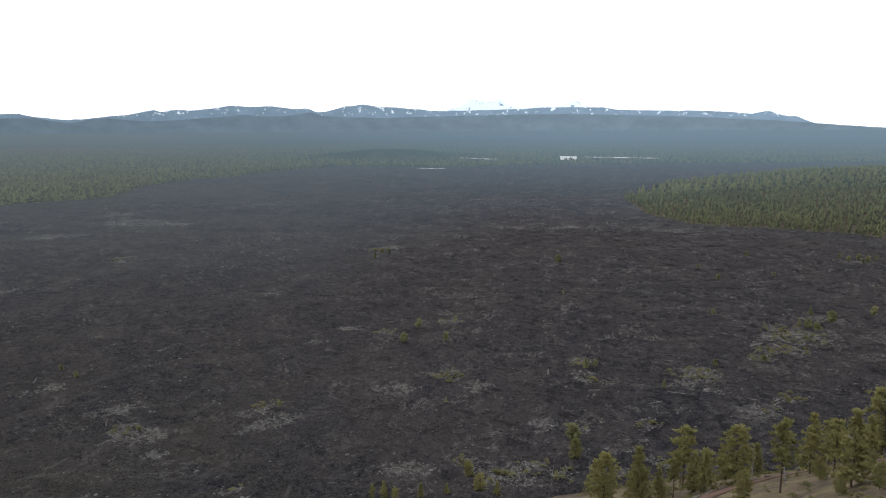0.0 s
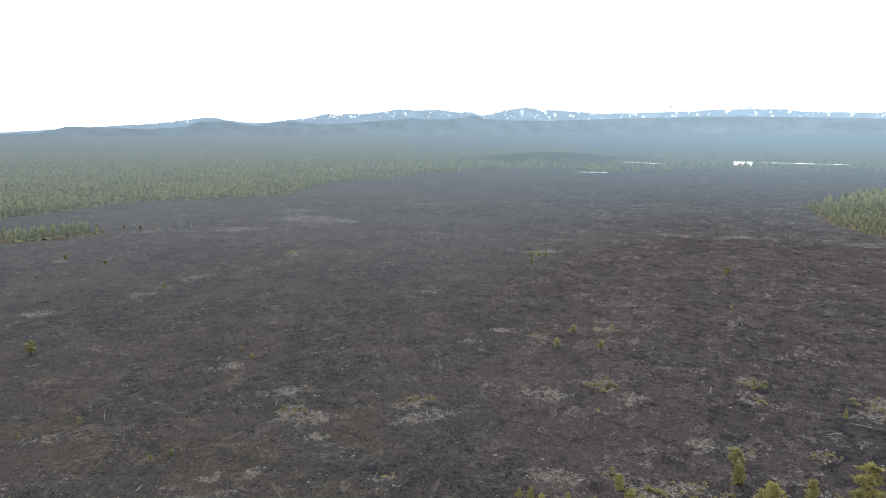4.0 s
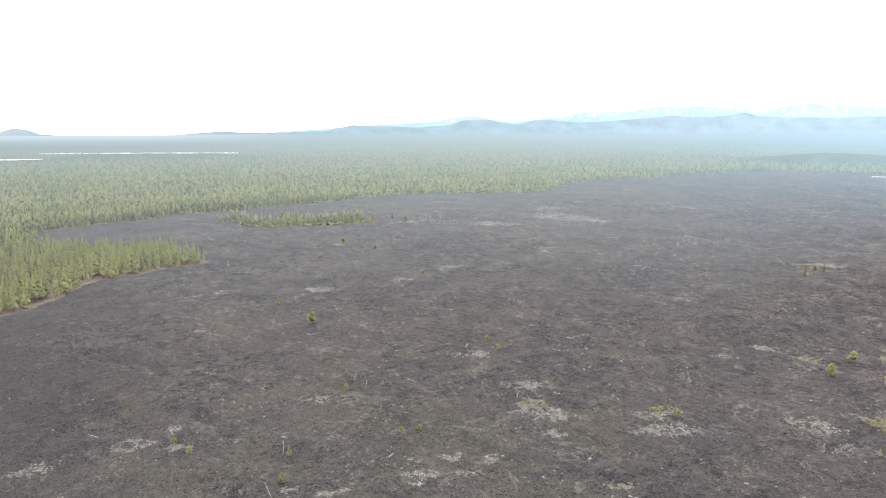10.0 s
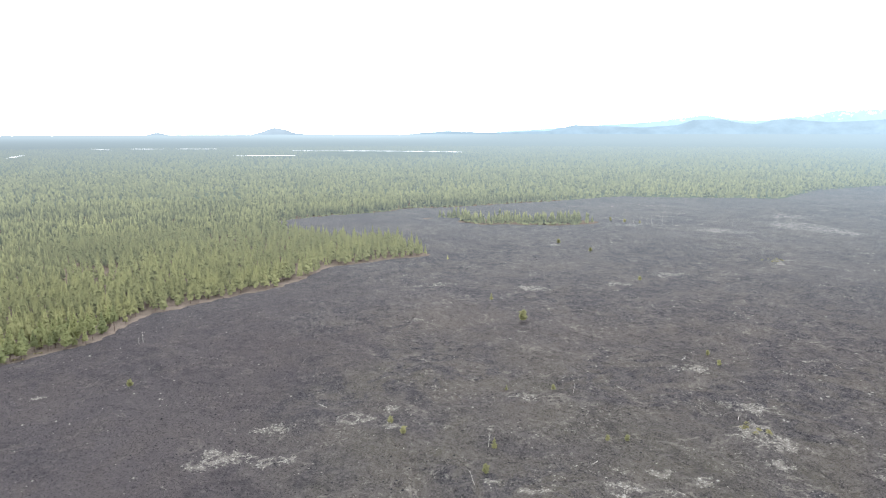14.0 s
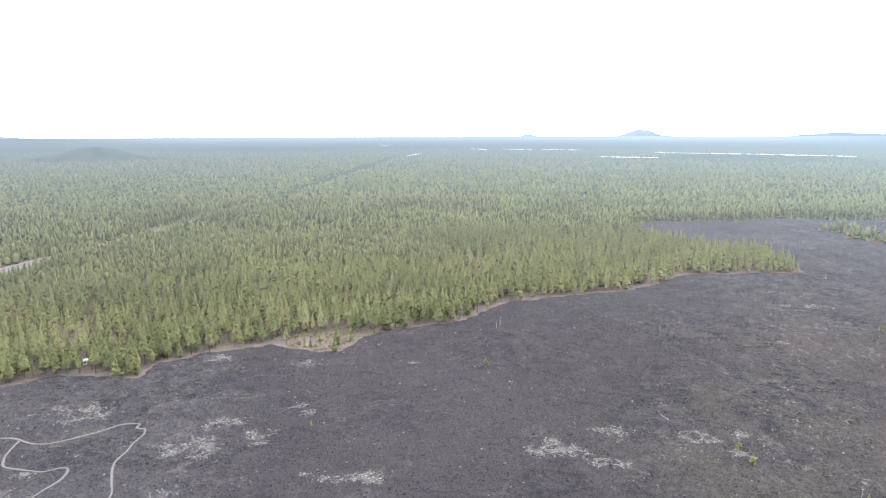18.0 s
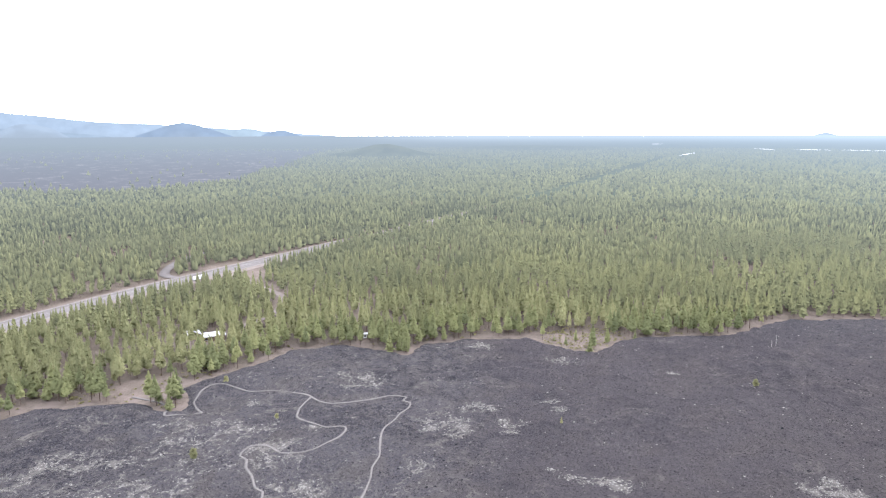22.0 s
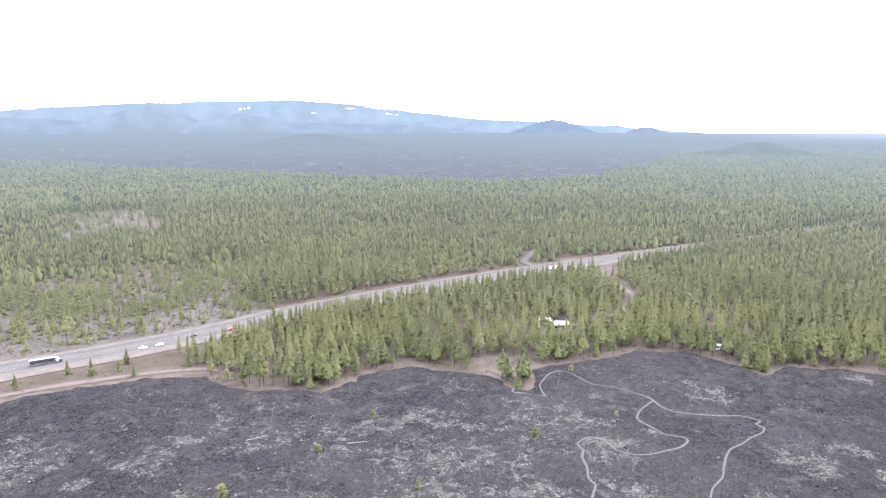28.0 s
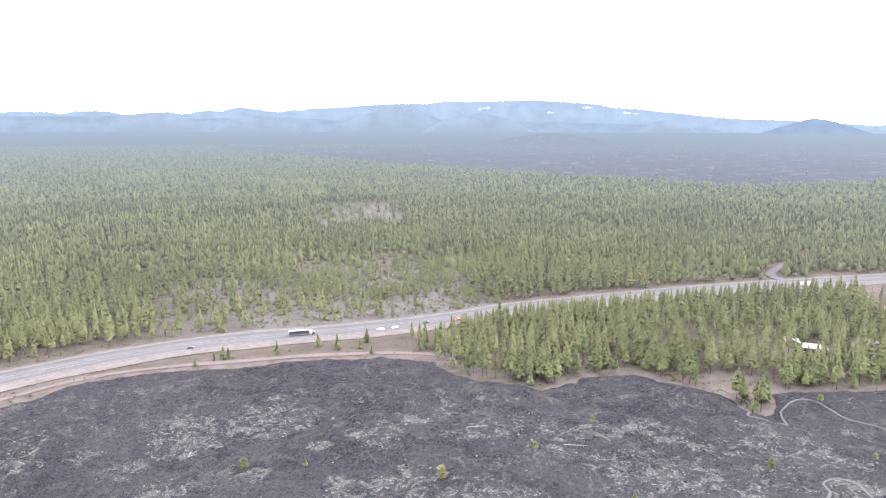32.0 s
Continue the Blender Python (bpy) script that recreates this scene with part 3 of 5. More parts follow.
PALE_SOUTH = [(118.2, 277, 12), (118.4, 244, 6), (119.7, 327, 7), (119.9, 298, 10), (125.3, 294, 9), (126, 254, 8), (130, 263, 7), (130.4, 283, 9), (130.7, 298, 7), (132.2, 288, 9), (134.9, 300, 10), (135.9, 293, 6),
              (136.7, 262, 9), (138.1, 286, 14), (141, 265, 11), (141.2, 281, 13), (146.4, 277, 10), (147.9, 317, 8), (149.9, 274, 10), (153.4, 291, 9), (155.3, 297, 5), (158.3, 278, 9), (160.9, 237, 10), (162.7, 270, 7),
              (165.9, 323, 7), (168, 254, 6), (169.2, 292, 8), (173.7, 283, 10), (174.8, 249, 14), (178, 274, 9), (181.1, 290, 8)]


def pale_at(x, y):
    d, az = np.hypot(x, y), aze(x, y)
    v = 0.16 * smooth(0.47, 0.62, fbm(x, y, 60, 4, 91))
    v = v + 0.7 * smooth(0.42, 0.58, fbm(x, y, 26, 4, 95)) * smooth(108, 118, az) * smooth(335, 300, d + 50 * (fbm(x, y, 50, 2, 90) - 0.5))
    for a, dd, r in PALE_BUTTE + PALE_NORTH + PALE_WEST + PALE_SOUTH:
        cx, cy = polar(a, dd)
        t = np.radians(a)
        u = ((x - cx) * np.cos(t) + (y - cy) * np.sin(t)) / (r * 1.3)
        w = (-(x - cx) * np.sin(t) + (y - cy) * np.cos(t)) / (r * 0.85)
        v = np.maximum(v, smooth(1.45, 0.2, np.hypot(u, w) + 1.2 * (fbm(x, y, 12, 3, 93) - 0.5)))
    return np.clip(np.maximum(v, outcrop(x, y)), 0, 1)


GULLY = line([(51.5, 482), (48.7, 442), (45.9, 385), (43.6, 347), (41.6, 323)])   # a long crack


# pale broken outcrops with brush on them: heading, distance, radius
OUTCROPS = [(-10.9, 346, 7), (-10.4, 376, 8), (-26.6, 464, 24), (-25.7, 430, 17), (-10.2, 285, 7), (-24.9, 332, 9), (-20.0, 373, 14), (-24.3, 408, 9), (-6.6, 246, 10),
            (-26.5, 348, 9), (26.0, 1050, 40), (6.6, 719, 13), (26.8, 749, 12), (31.2, 943, 30), (0.5, 445, 10), (6.1, 424, 9), (27.3, 312, 8), (16.3, 321, 9), (0.7, 344, 10), (19.8, 242, 6), (-4.5, 238, 9), (-9.2, 240, 8), (-13.5, 250, 8), (-0.5, 250, 6), (-17.5, 262, 8), (-16, 300, 7)]


def outcrop(x, y):
    v = np.zeros(np.shape(x))
    for a, dd, r in OUTCROPS:
        cx, cy = polar(a, dd)
        w = np.hypot(x - cx, y - cy) / r + 0.9 * (fbm(x, y, 7, 3, 94) - 0.5)
        v = np.maximum(v, smooth(1.1, 0.5, w))
    return v


def wrinkle(x, y):
    """Pressure ridges of the flow, 1 on their crests."""
    return 1 - np.abs(2 * fbm(x + 20 * fbm(x, y, 60, 2, 7), y, 34, 3, 12) - 1)


def lava_z(x, y, sd):
    rough = 2.2 * (wrinkle(x, y) - 0.75) + 5.0 * (fbm(x, y, 90, 3, 13) - 0.5) + 2.4 * (fbm(x, y, 7, 3, 14) - 0.5) + 1.3 * (fbm(x, y, 3.2, 2, 15) - 0.5)
    rough = rough - 1.0 * smooth(4, 0.3, seg_dist(x, y, GULLY) + 4 * (fbm(x, y, 8, 2, 19) - 0.5))
    rough = np.where(np.hypot(x, y) < 420, rough + (0.2 - rough) * smooth(6, 2.2, trail_dist(x, y)), rough)
    return ground_z(x, y) - 1.6 + 3.0 * smooth(-4, 3, sd) + (rough + 0.6) * smooth(0, 9, sd)


# footpaths on the lava
TRAIL_A = curve_through(line([(123.79, 322), (124.24, 332), (124.39, 340), (124.07, 347), (123.69, 353), (123.08, 358), (122.27, 359), (121.56, 354), (120.83, 348), (119.88, 342), (118.02, 340), (116.63, 336), (115.48, 332), (114.97, 328), (114.32, 322), (113.41, 318),
                              (112.09, 318), (109.95, 320), (108.28, 324), (107.25, 323), (106.83, 321), (107.09, 317), (106.51, 314), (106.68, 308), (107.35, 302), (107.92, 294), (108.92, 285), (109.16, 275), (109.23, 267), (109.31, 260), (109.9, 251), (110.02, 244), (110.7, 231), (112, 217)]), 2.5)
TRAIL_B = curve_through(line([(114.97, 328), (115.67, 320), (116.1, 312), (116.11, 304), (115.36, 299), (114.44, 294), (113.84, 291), (112.64, 291), (112.09, 288), (112.59, 281), (113.9, 275), (115.01, 270), (116.38, 268), (117.79, 270),
                              (118.52, 276), (119.24, 279), (120.09, 279), (120.75, 276), (121.02, 272), (120.48, 267), (120.6, 261), (120.19, 253), (119.96, 244), (119.32, 240), (119.53, 234), (119.61, 230), (120, 219)]), 2.5)


def stray(p, seed):
    """A trodden line wavers."""
    i = np.arange(len(p)) * 2.5
    return p + 1.0 * np.stack([fbm(i, i * 0, 9, 2, seed) - 0.5, fbm(i, i * 0, 9, 2, seed + 3) - 0.5], -1)


TRAIL_A, TRAIL_B = stray(TRAIL_A, 64), stray(TRAIL_B, 67)


def trail_dist(x, y):
    d = np.full(np.shape(x), 99.0)
    px, py = np.ravel(x), np.ravel(y)
    w = (px < -150) & (px > -330) & (py > -200) & (py < -40)
    if w.any():
        e = np.minimum(seg_dist(px[w], py[w], TRAIL_A[::2]), seg_dist(px[w], py[w], TRAIL_B[::2]))
        flat = d.ravel()
        flat[w] = e
        d = flat.reshape(np.shape(x))
    return d


def aze(x, y):
    return (np.degrees(np.arctan2(-x, y)) + 90) % 360 - 90


def build_lava():
    az = np.arange(-42, 206, 0.25)
    d = 70 * np.power(1.0072, np.arange(0, 530))
    d = d[d < 2950]
    A, D = np.meshgrid(az, d)
    x, y = polar(A, D)
    sd = shore_dist(x, y)
    z = lava_z(x, y, sd)
    f = grid_faces(len(d), len(az))
    keep = (sd.ravel()[f] > -4.5).any(1)
    f = f[keep]
    used = np.unique(f)
    re = np.zeros(x.size, np.int32)
    re[used] = np.arange(len(used))
    sx, sy, sz, k = settle(x, y, z)
    v = np.stack([sx, sy, sz], -1).reshape(-1, 3)[used]
    xs, ys = x.ravel()[used], y.ravel()[used]
    attrs = {**air_attrs(xs, ys), "pale": pale_at(xs, ys), "warm": smooth(82, 52, aze(xs, ys) + 16 * (fbm(xs, ys, 90, 3, 92) - 0.5)), "moss": smooth(520, 250, np.hypot(xs, ys) + 160 * (fbm(xs, ys, 80, 3, 99) - 0.5)) * smooth(-2, 22, aze(xs, ys)) * smooth(85, 55, aze(xs, ys)), "calm": smooth(57, 68, aze(xs, ys) + 14 * (fbm(xs, ys, 70, 3, 89) - 0.5)) * smooth(107, 95, aze(xs, ys) + 14 * (fbm(xs, ys, 60, 3, 88) - 0.5)), "rust": smooth(24, -6, aze(xs, ys) + 16 * (fbm(xs, ys, 140, 3, 96) - 0.5)), "crest": smooth(0.94, 0.99, wrinkle(xs, ys)) * smooth(0.4, 0.6, fbm(xs, ys, 130, 3, 98)), "rubble": smooth(0.40, 0.58, fbm(xs, ys, 75, 3, 97))}
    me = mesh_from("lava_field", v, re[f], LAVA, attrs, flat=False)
    link("lava_field", me, label="rough dark brown lava flow with pale lichen patches", category="lava", kind="structure")


# ---------------------------------------------------------------- rocks strewn on the lava
def stones(n_try, seed, weight, size, a1=190, d1=700, grow=0.0, flat=1.0):
    g = rnd(seed)
    az = g.uniform(-36, a1, n_try)
    d = np.sqrt(g.uniform(190 ** 2, d1 ** 2, n_try))
    x, y = polar(az, d)
    sd = shore_dist(x, y)
    ok = (sd > 3) & (g.random(n_try) < weight(x, y))
    x, y, sd = x[ok], y[ok], sd[ok]
    z = lava_z(x, y, sd)
    n = len(x)
    base = np.array([(1, 0, 0), (0, 1, 0), (-1, 0, 0), (0, -1, 0), (0, 0, 0.55), (0, 0, -0.6)], float)
    tri = np.array([(0, 1, 4), (1, 2, 4), (2, 3, 4), (3, 0, 4), (1, 0, 5), (2, 1, 5), (3, 2, 5), (0, 3, 5)])
    s = size * np.exp(np.clip(g.normal(0, 0.45, n), -1, 0.75)) * (1 + grow * np.clip(np.hypot(x, y) / 350 - 1, 0, 2.5))
    base = base * (1, 1, flat)
    v = base[None] * (1 + g.uniform(-0.35, 0.35, (n, 6, 3))) * s[:, None, None] * g.uniform(0.7, 1.3, (n, 1, 3))
    a = g.uniform(0, 6.28, n)[:, None]
    vx = v[..., 0] * np.cos(a) - v[..., 1] * np.sin(a) + x[:, None]
    vy = v[..., 0] * np.sin(a) + v[..., 1] * np.cos(a) + y[:, None]
    vz = v[..., 2] + z[:, None] + 0.25 * s[:, None] * flat
    f = (tri[None] + 6 * np.arange(n)[:, None, None]).reshape(-1, 3)
    return np.stack([vx, vy, vz], -1).reshape(-1, 3), f


def build_stones():
    v, f = stones(420000, 3, lambda x, y: (0.5 - 0.32 * smooth(95, 115, aze(x, y))) * smooth(0.3, 0.9, pale_at(x, y)) * smooth(0.42, 0.56, fbm(x, y, 9, 3, 88)) + 0.001 + 0.5 * outcrop(x, y), 0.33)
    link("pale_stones", mesh_from("pale_stones", v, f, PALE_ROCK), label="pale lichen-covered stones strewn over the lava", category="stones", kind="stuff")
    v, f = stones(130000, 6, lambda x, y: 0.6 * smooth(0.58, 0.66, fbm(x, y, 13, 3, 84)) * smooth(0.51, 0.6, fbm(x, y, 70, 3, 83)) * smooth(55, 25, aze(x, y)) + 0.0008, 0.44, 75, 1250, 0.45, 0.5)
    link("pale_slabs", mesh_from("pale_slabs", v, f, PALE_ROCK), label="pale weathered slabs lying in clusters on the lava", category="stones", kind="stuff")
    v, f = stones(60000, 4, lambda x, y: 0.5 * smooth(0.5, 0.62, fbm(x, y, 40, 4, 87)), 0.3)
    link("lava_blocks", mesh_from("lava_blocks", v, f, DARK_ROCK), label="dark broken lava blocks lying on the flow", category="stones", kind="stuff")


# ---------------------------------------------------------------- trees
def profile(u, kind):
    """Crown radius along its height, u from 0 at its foot to 1 at its tip."""
    if kind == "round":
        return np.sqrt(np.clip(1 - (2 * u - 0.9) ** 2 / 1.25, 0.02, 1)) * (1 - 0.25 * u)
    return np.clip((1 - u) ** 0.9 * np.minimum(1, 0.66 + 2.0 * u), 0.03, 1)


def crown_sprays(g, h, r, foot, levels, each, kind="cone", ragged=0.25, fine=False):
    """A crown of drooping needle sprays set round the stem with gaps between."""
    V, F = [], []
    for i in range(levels):
        u = (i + 0.5 * g.random()) / levels
        rr = r * profile(np.array(u), kind)
        zz = foot + (h - foot) * u
        n = max(3, int(round(each * (0.55 + 0.45 * rr / r))))
        a0 = g.uniform(0, 6.28)
        for j in range(n):
            a = a0 + 6.283 * j / n + g.normal(0, 0.25)
            q = rr * (1 + g.normal(0, ragged))
            q = max(q, 0.12 * r)
            lift = 0.28 * q if u > 0.6 else -0.12 * q
            c, s = math.cos(a), math.sin(a)
            w = 0.21 * q + 0.055 * r
            th = 0.06 * r + 0.08 * q + 0.36 * (h - foot) / levels
            zc = zz + g.normal(0, 0.25) * (h - foot) / levels
            tip = (c * q, s * q, zc + lift + g.normal(0, 0.08) * q)
            root = (c * 0.06 * q, s * 0.06 * q, zc)
            mx, my, mz = c * q * 0.62, s * q * 0.62, zc + 0.5 * lift
            b = len(V)
            V += [root, (mx - s * w, my + c * w, mz - 0.25 * th), tip, (mx + s * w, my - c * w, mz - 0.25 * th),
                  (mx, my, mz + th), (mx * 0.95, my * 0.95, mz - 0.75 * th)]
            F += [(b, b + 1, b + 4), (b + 1, b + 2, b + 4), (b + 2, b + 3, b + 4), (b + 3, b, b + 4)]
            if fine:
                F += [(b + 1, b, b + 5), (b + 2, b + 1, b + 5), (b + 3, b + 2, b + 5), (b, b + 3, b + 5)]
    b = len(V)
    V += [(0.1 * r, 0, h - 0.12 * (h - foot)), (-0.07 * r, 0.09 * r, h - 0.12 * (h - foot)), (-0.07 * r, -0.09 * r, h - 0.12 * (h - foot)), (0, 0, h * 1.02)]
    F += [(b, b + 1, b + 3), (b + 1, b + 2, b + 3), (b + 2, b, b + 3)]
    return np.array(V), np.array(F)


def crown_tufts(g, h, r, foot, levels, each, kind):
    """A crown seen close: limbs that carry tufts of needles, with sky between them."""
    V, F = [], []
    for i in range(levels):
        u = (i + g.random()) / levels
        rr = r * float(profile(np.array(u), kind))
        n = max(2, int(round(each * (0.5 + 0.5 * rr / r) * g.uniform(0.6, 1.15))))
        for j in range(n):
            a, q = g.uniform(0, 6.283), rr * g.uniform(0.55, 1.12)
            c, s = math.cos(a), math.sin(a)
            z0 = foot + (h - foot) * u
            rise = (0.45 * u - 0.12) * q
            for k in (0.45, 0.7, 1.0):
                if g.random() < 0.26:
                    continue
                cx, cy, cz = c * q * k + g.normal(0, 0.02) * h, s * q * k + g.normal(0, 0.02) * h, z0 + rise * k + g.normal(0, 0.012) * h
                size = (0.026 + 0.016 * g.random()) * h
                for m in range(7):
                    d = g.normal(0, 1, 3)
                    d[2] = abs(d[2]) * 0.7 + 0.15
                    d = d / np.linalg.norm(d) * size * 1.7
                    e = np.cross(d, g.normal(0, 1, 3))
                    e = e / (np.linalg.norm(e) + 1e-9) * size * 0.5
                    b = len(V)
                    o = np.array((cx, cy, cz))
                    V += [tuple(o - d * 0.25 + e), tuple(o - d * 0.25 - e), tuple(o + d)]
                    F.append((b, b + 1, b + 2))
    return np.array(V), np.array(F)


def crown_shell(g, h, r, foot, rings, sides, rag=0.2, kind="cone"):
    """A close crown: an uneven body of needles, ring over ring, up to the leader."""
    V, F = [], []
    for i in range(rings):
        u = i / rings
        rr = r * max(0.05, min(1.0, 0.78 + 1.6 * u) * (1 - u) ** 1.0) if kind == "cone" else r * float(profile(np.array(u), kind))
        lx, ly = g.normal(0, 0.05) * r, g.normal(0, 0.05) * r
        a0 = g.uniform(0, 6.28)
        for j in range(sides):
            q = max(0.04 * r, rr * (1 + g.normal(0, rag)))
            a = a0 + 6.283 * (j + g.normal(0, 0.12)) / sides
            V.append((math.cos(a) * q + lx, math.sin(a) * q + ly, foot + (h - foot) * u + g.normal(0, 0.22) * (h - foot) / rings))
    V.append((0, 0, h))
    for i in range(rings - 1):
        for j in range(sides):
            p, q = i * sides + j, i * sides + (j + 1) % sides
            F += [(p, q, q + sides), (p, q + sides, p + sides)]
    b = (rings - 1) * sides
    F += [(b + j, b + (j + 1) % sides, len(V) - 1) for j in range(sides)]
    return np.array(V), np.array(F)


def stem(h, r0, r1, sides=5, lean=0.0, rings=2):
    V, F = [], []
    for i in range(rings + 1):
        u = i / rings
        for j in range(sides):
            a = 6.283 * j / sides
            q = r0 + (r1 - r0) * u
            V.append((math.cos(a) * q + lean * h * u * u, math.sin(a) * q, h * u - 0.5 * (i == 0)))
    for i in range(rings):
        for j in range(sides):
            a, b = i * sides + j, i * sides + (j + 1) % sides
            F += [(a, b, b + sides), (a, b + sides, a + sides)]
    return np.array(V), np.array(F)


def limbs(g, h, r, n, z0, z1, t=0.09):
    """Bare limbs on a stem."""
    V, F = [], []
    for i in range(n):
        a, z, q = g.uniform(0, 6.28), g.uniform(z0, z1), r * g.uniform(0.35, 0.9)
        b = len(V)
        c, s = math.cos(a), math.sin(a)
        V += [(0, 0, z - t), (-s * t, c * t, z + 0.7 * t), (s * t, -c * t, z + 0.7 * t), (c * q, s * q, z + g.uniform(-0.1, 0.35) * q)]
        F += [(b, b + 1, b + 3), (b + 1, b + 2, b + 3), (b + 2, b, b + 3)]
    return np.array(V), np.array(F)


def tree_thing(name, seed, h, r, foot, levels, each, label, kind="cone", ragged=0.25, fine=False, bare=8, leaves=None):
    g = rnd(seed)
    root = new(name)
    tagged(root, label, "tree")
    v, f = stem(h * 0.93, 0.0135 * h, 0.003 * h, 6, g.normal(0, 0.01), 3)
    v2, f2 = limbs(g, h, r, bare, 0.12 * h, max(foot, 0.2 * h) + 0.25 * h, 0.004 * h)
    trunk = link("trunk", mesh_from("trunk", np.vstack([v, v2]), np.vstack([f, f2 + len(v)]), BARK, flat=False), root)
    v, f = crown_tufts(g, h, r, foot, levels, each, kind) if fine else crown_sprays(g, h, r, foot, levels, each, kind, ragged)
    if not fine:
        v2, f2 = crown_shell(g, 0.97 * h, 0.8 * r, foot, 9, 9, 0.2, kind)
        v, f = np.vstack([v, v2]), np.vstack([f, f2 + len(v)])
    link("crown", mesh_from("crown", v, f, leaves or NEEDLES, flat=fine), root)
    return root


def before_road(x, y):
    """Metres that a place lies on the lava's side of the highway (negative beyond it), and its distance."""
    d, az = np.hypot(x, y), np.degrees(np.arctan2(-x, y)) % 360
    ra, rd = np.degrees(np.arctan2(-ROAD[:, 0], ROAD[:, 1])) % 360, np.hypot(ROAD[:, 0], ROAD[:, 1])
    o = np.argsort(ra)
    q = np.interp(az, ra[o], rd[o], left=1e6, right=1e6) - d
    return np.where((az > 104) & (d < 760), q, -1e6), d


def low_by_road(x, y):
    """Trees stay low along the cleared side of the highway."""
    q, d = before_road(x, y)
    return np.where(q > 0, np.clip(6.0 + (q - 14) * 130.0 / d, 3.0, None), 99.0)


def plant_mat(x, y, z, s, a, squash=1.0):
    return Matrix.LocRotScale((x, y, z), Euler((0, 0, a)), (s * squash, s * squash, s))


def forest(name, label, pts, templates, seed, mats, heights, settle_far=False, on_lava=False, flat=True):
    """Many trees joined into one object. templates: (points, triangles, crown triangles' start)."""
    g = rnd(seed)
    x, y = pts
    n = len(x)
    z = lava_z(x, y, shore_dist(x, y)) if on_lava else ground_z(x, y)
    s = heights * (0.68 + 0.6 * g.random(n) ** 1.3) * (1 + 0.3 * (fbm(x, y, 90, 2, 55) - 0.5))
    s = np.minimum(s, low_by_road(x, y))
    wide = s * g.uniform(0.85, 1.2, n)
    a = g.uniform(0, 6.283, n)
    tint = np.clip(0.5 + 0.9 * (fbm(x, y, 45, 3, 56) - 0.5) + g.normal(0, 0.12, n) + 0.55 * (aze(x, y) < 2) + 0.3 * smooth(105, 80, np.degrees(np.arctan2(-x, y)) % 360) + 0.3 * smooth(520, 430, np.hypot(x, y)) - 0.08 * smooth(100, 125, np.degrees(np.arctan2(-x, y)) % 360) * smooth(500, 650, np.hypot(x, y)), 0, 1)
    pick = g.integers(0, len(templates), n)
    aired = air_attrs(x, y)
    if settle_far:
        x, y, z, k = settle(x, y, z)
        s, wide = s * k, wide * k
    VV, FF, II, AA, off = [], [], [], [], 0
    aired["tint"] = tint
    for t, (v, f, nt) in enumerate(templates):
        w = pick == t
        m = int(w.sum())
        if not m:
            continue
        c, sn = np.cos(a[w])[:, None], np.sin(a[w])[:, None]
        X = (v[None, :, 0] * c - v[None, :, 1] * sn) * wide[w][:, None] + x[w][:, None]
        Y = (v[None, :, 0] * sn + v[None, :, 1] * c) * wide[w][:, None] + y[w][:, None]
        Z = v[None, :, 2] * s[w][:, None] + z[w][:, None]
        VV.append(np.stack([X, Y, Z], -1).reshape(-1, 3))
        FF.append((f[None] + len(v) * np.arange(m)[:, None, None]).reshape(-1, 3) + off)
        AA.append({k: np.repeat(q[w], len(v)) for k, q in aired.items()})
        II.append(np.tile((np.arange(len(f)) < nt).astype(np.int32), m))
        off += m * len(v)
    me = mesh_from(name, np.vstack(VV), np.vstack(FF), mats, {k: np.concatenate([q[k] for q in AA]) for k in AA[0]}, np.concatenate(II), flat=flat)
    link(name, me, label=label, category="forest", kind="stuff")


def template(seed, kind, levels, n, r, foot, trunk=True):
    """A tree one unit high."""
    g = rnd(seed)
    if kind == "thin":
        v, f = crown_sprays(g, 1.0, r, foot, levels, n, ragged=0.4)
    elif kind == "sprays":
        v, f = crown_sprays(g, 1.0, r, foot, levels, n)
        v2, f2 = crown_shell(g, 0.97, 0.86 * r, foot, 6, 7)
        v, f = np.vstack([v, v2]), np.vstack([f, f2 + len(v)])
    else:
        v, f = crown_shell(g, 1.0, r, foot, levels, n)
    if not trunk:
        return v, f, 0
    tv, tf = stem(0.9, 0.013, 0.004, 4, 0, 1)
    return np.vstack([tv, v]), np.vstack([tf, f + len(tv)]), len(tf)


def wood_density(x, y):
    """Chance that a tree stands here."""
    d = np.hypot(x, y)
    sd = shore_dist(x, y)
    p = smooth(0, -6, sd) * (1.0 - 0.55 * smooth(0.58, 0.75, fbm(x, y, 55, 3, 51)))
    p = p * (1 - sparse(x, y))
    p = p * smooth(19, 25, seg_dist(x, y, np.vstack([ROAD, line([(90.0, 2130), (87.2, 2900), (86.2, 3500)])])) + 7 * smooth(700, 900, d) * smooth(1420, 1200, d))
    q, _ = before_road(x, y)
    p = p * np.where(q > 0, smooth(16 + 0.015 * d, 24 + 0.02 * d, q), 1.0)
    p = p * smooth(7, 11, seg_dist(x, y, SIDE_ROAD)) * smooth(6, 9, seg_dist(x, y, ACCESS))
    c = np.hypot(x - CONE[0], y - CONE[1])
    p = p * (c > CONE_R + 15) * (1 - 0.985 * far_lava(x, y))
    for a, dd, r in OPEN:
        cx, cy = polar(a, dd)
        p = p * smooth(r * 0.8, r * 1.15, np.hypot(x - cx, y - cy) + 8 * (fbm(x, y, 14, 2, 58) - 0.5))
    return p


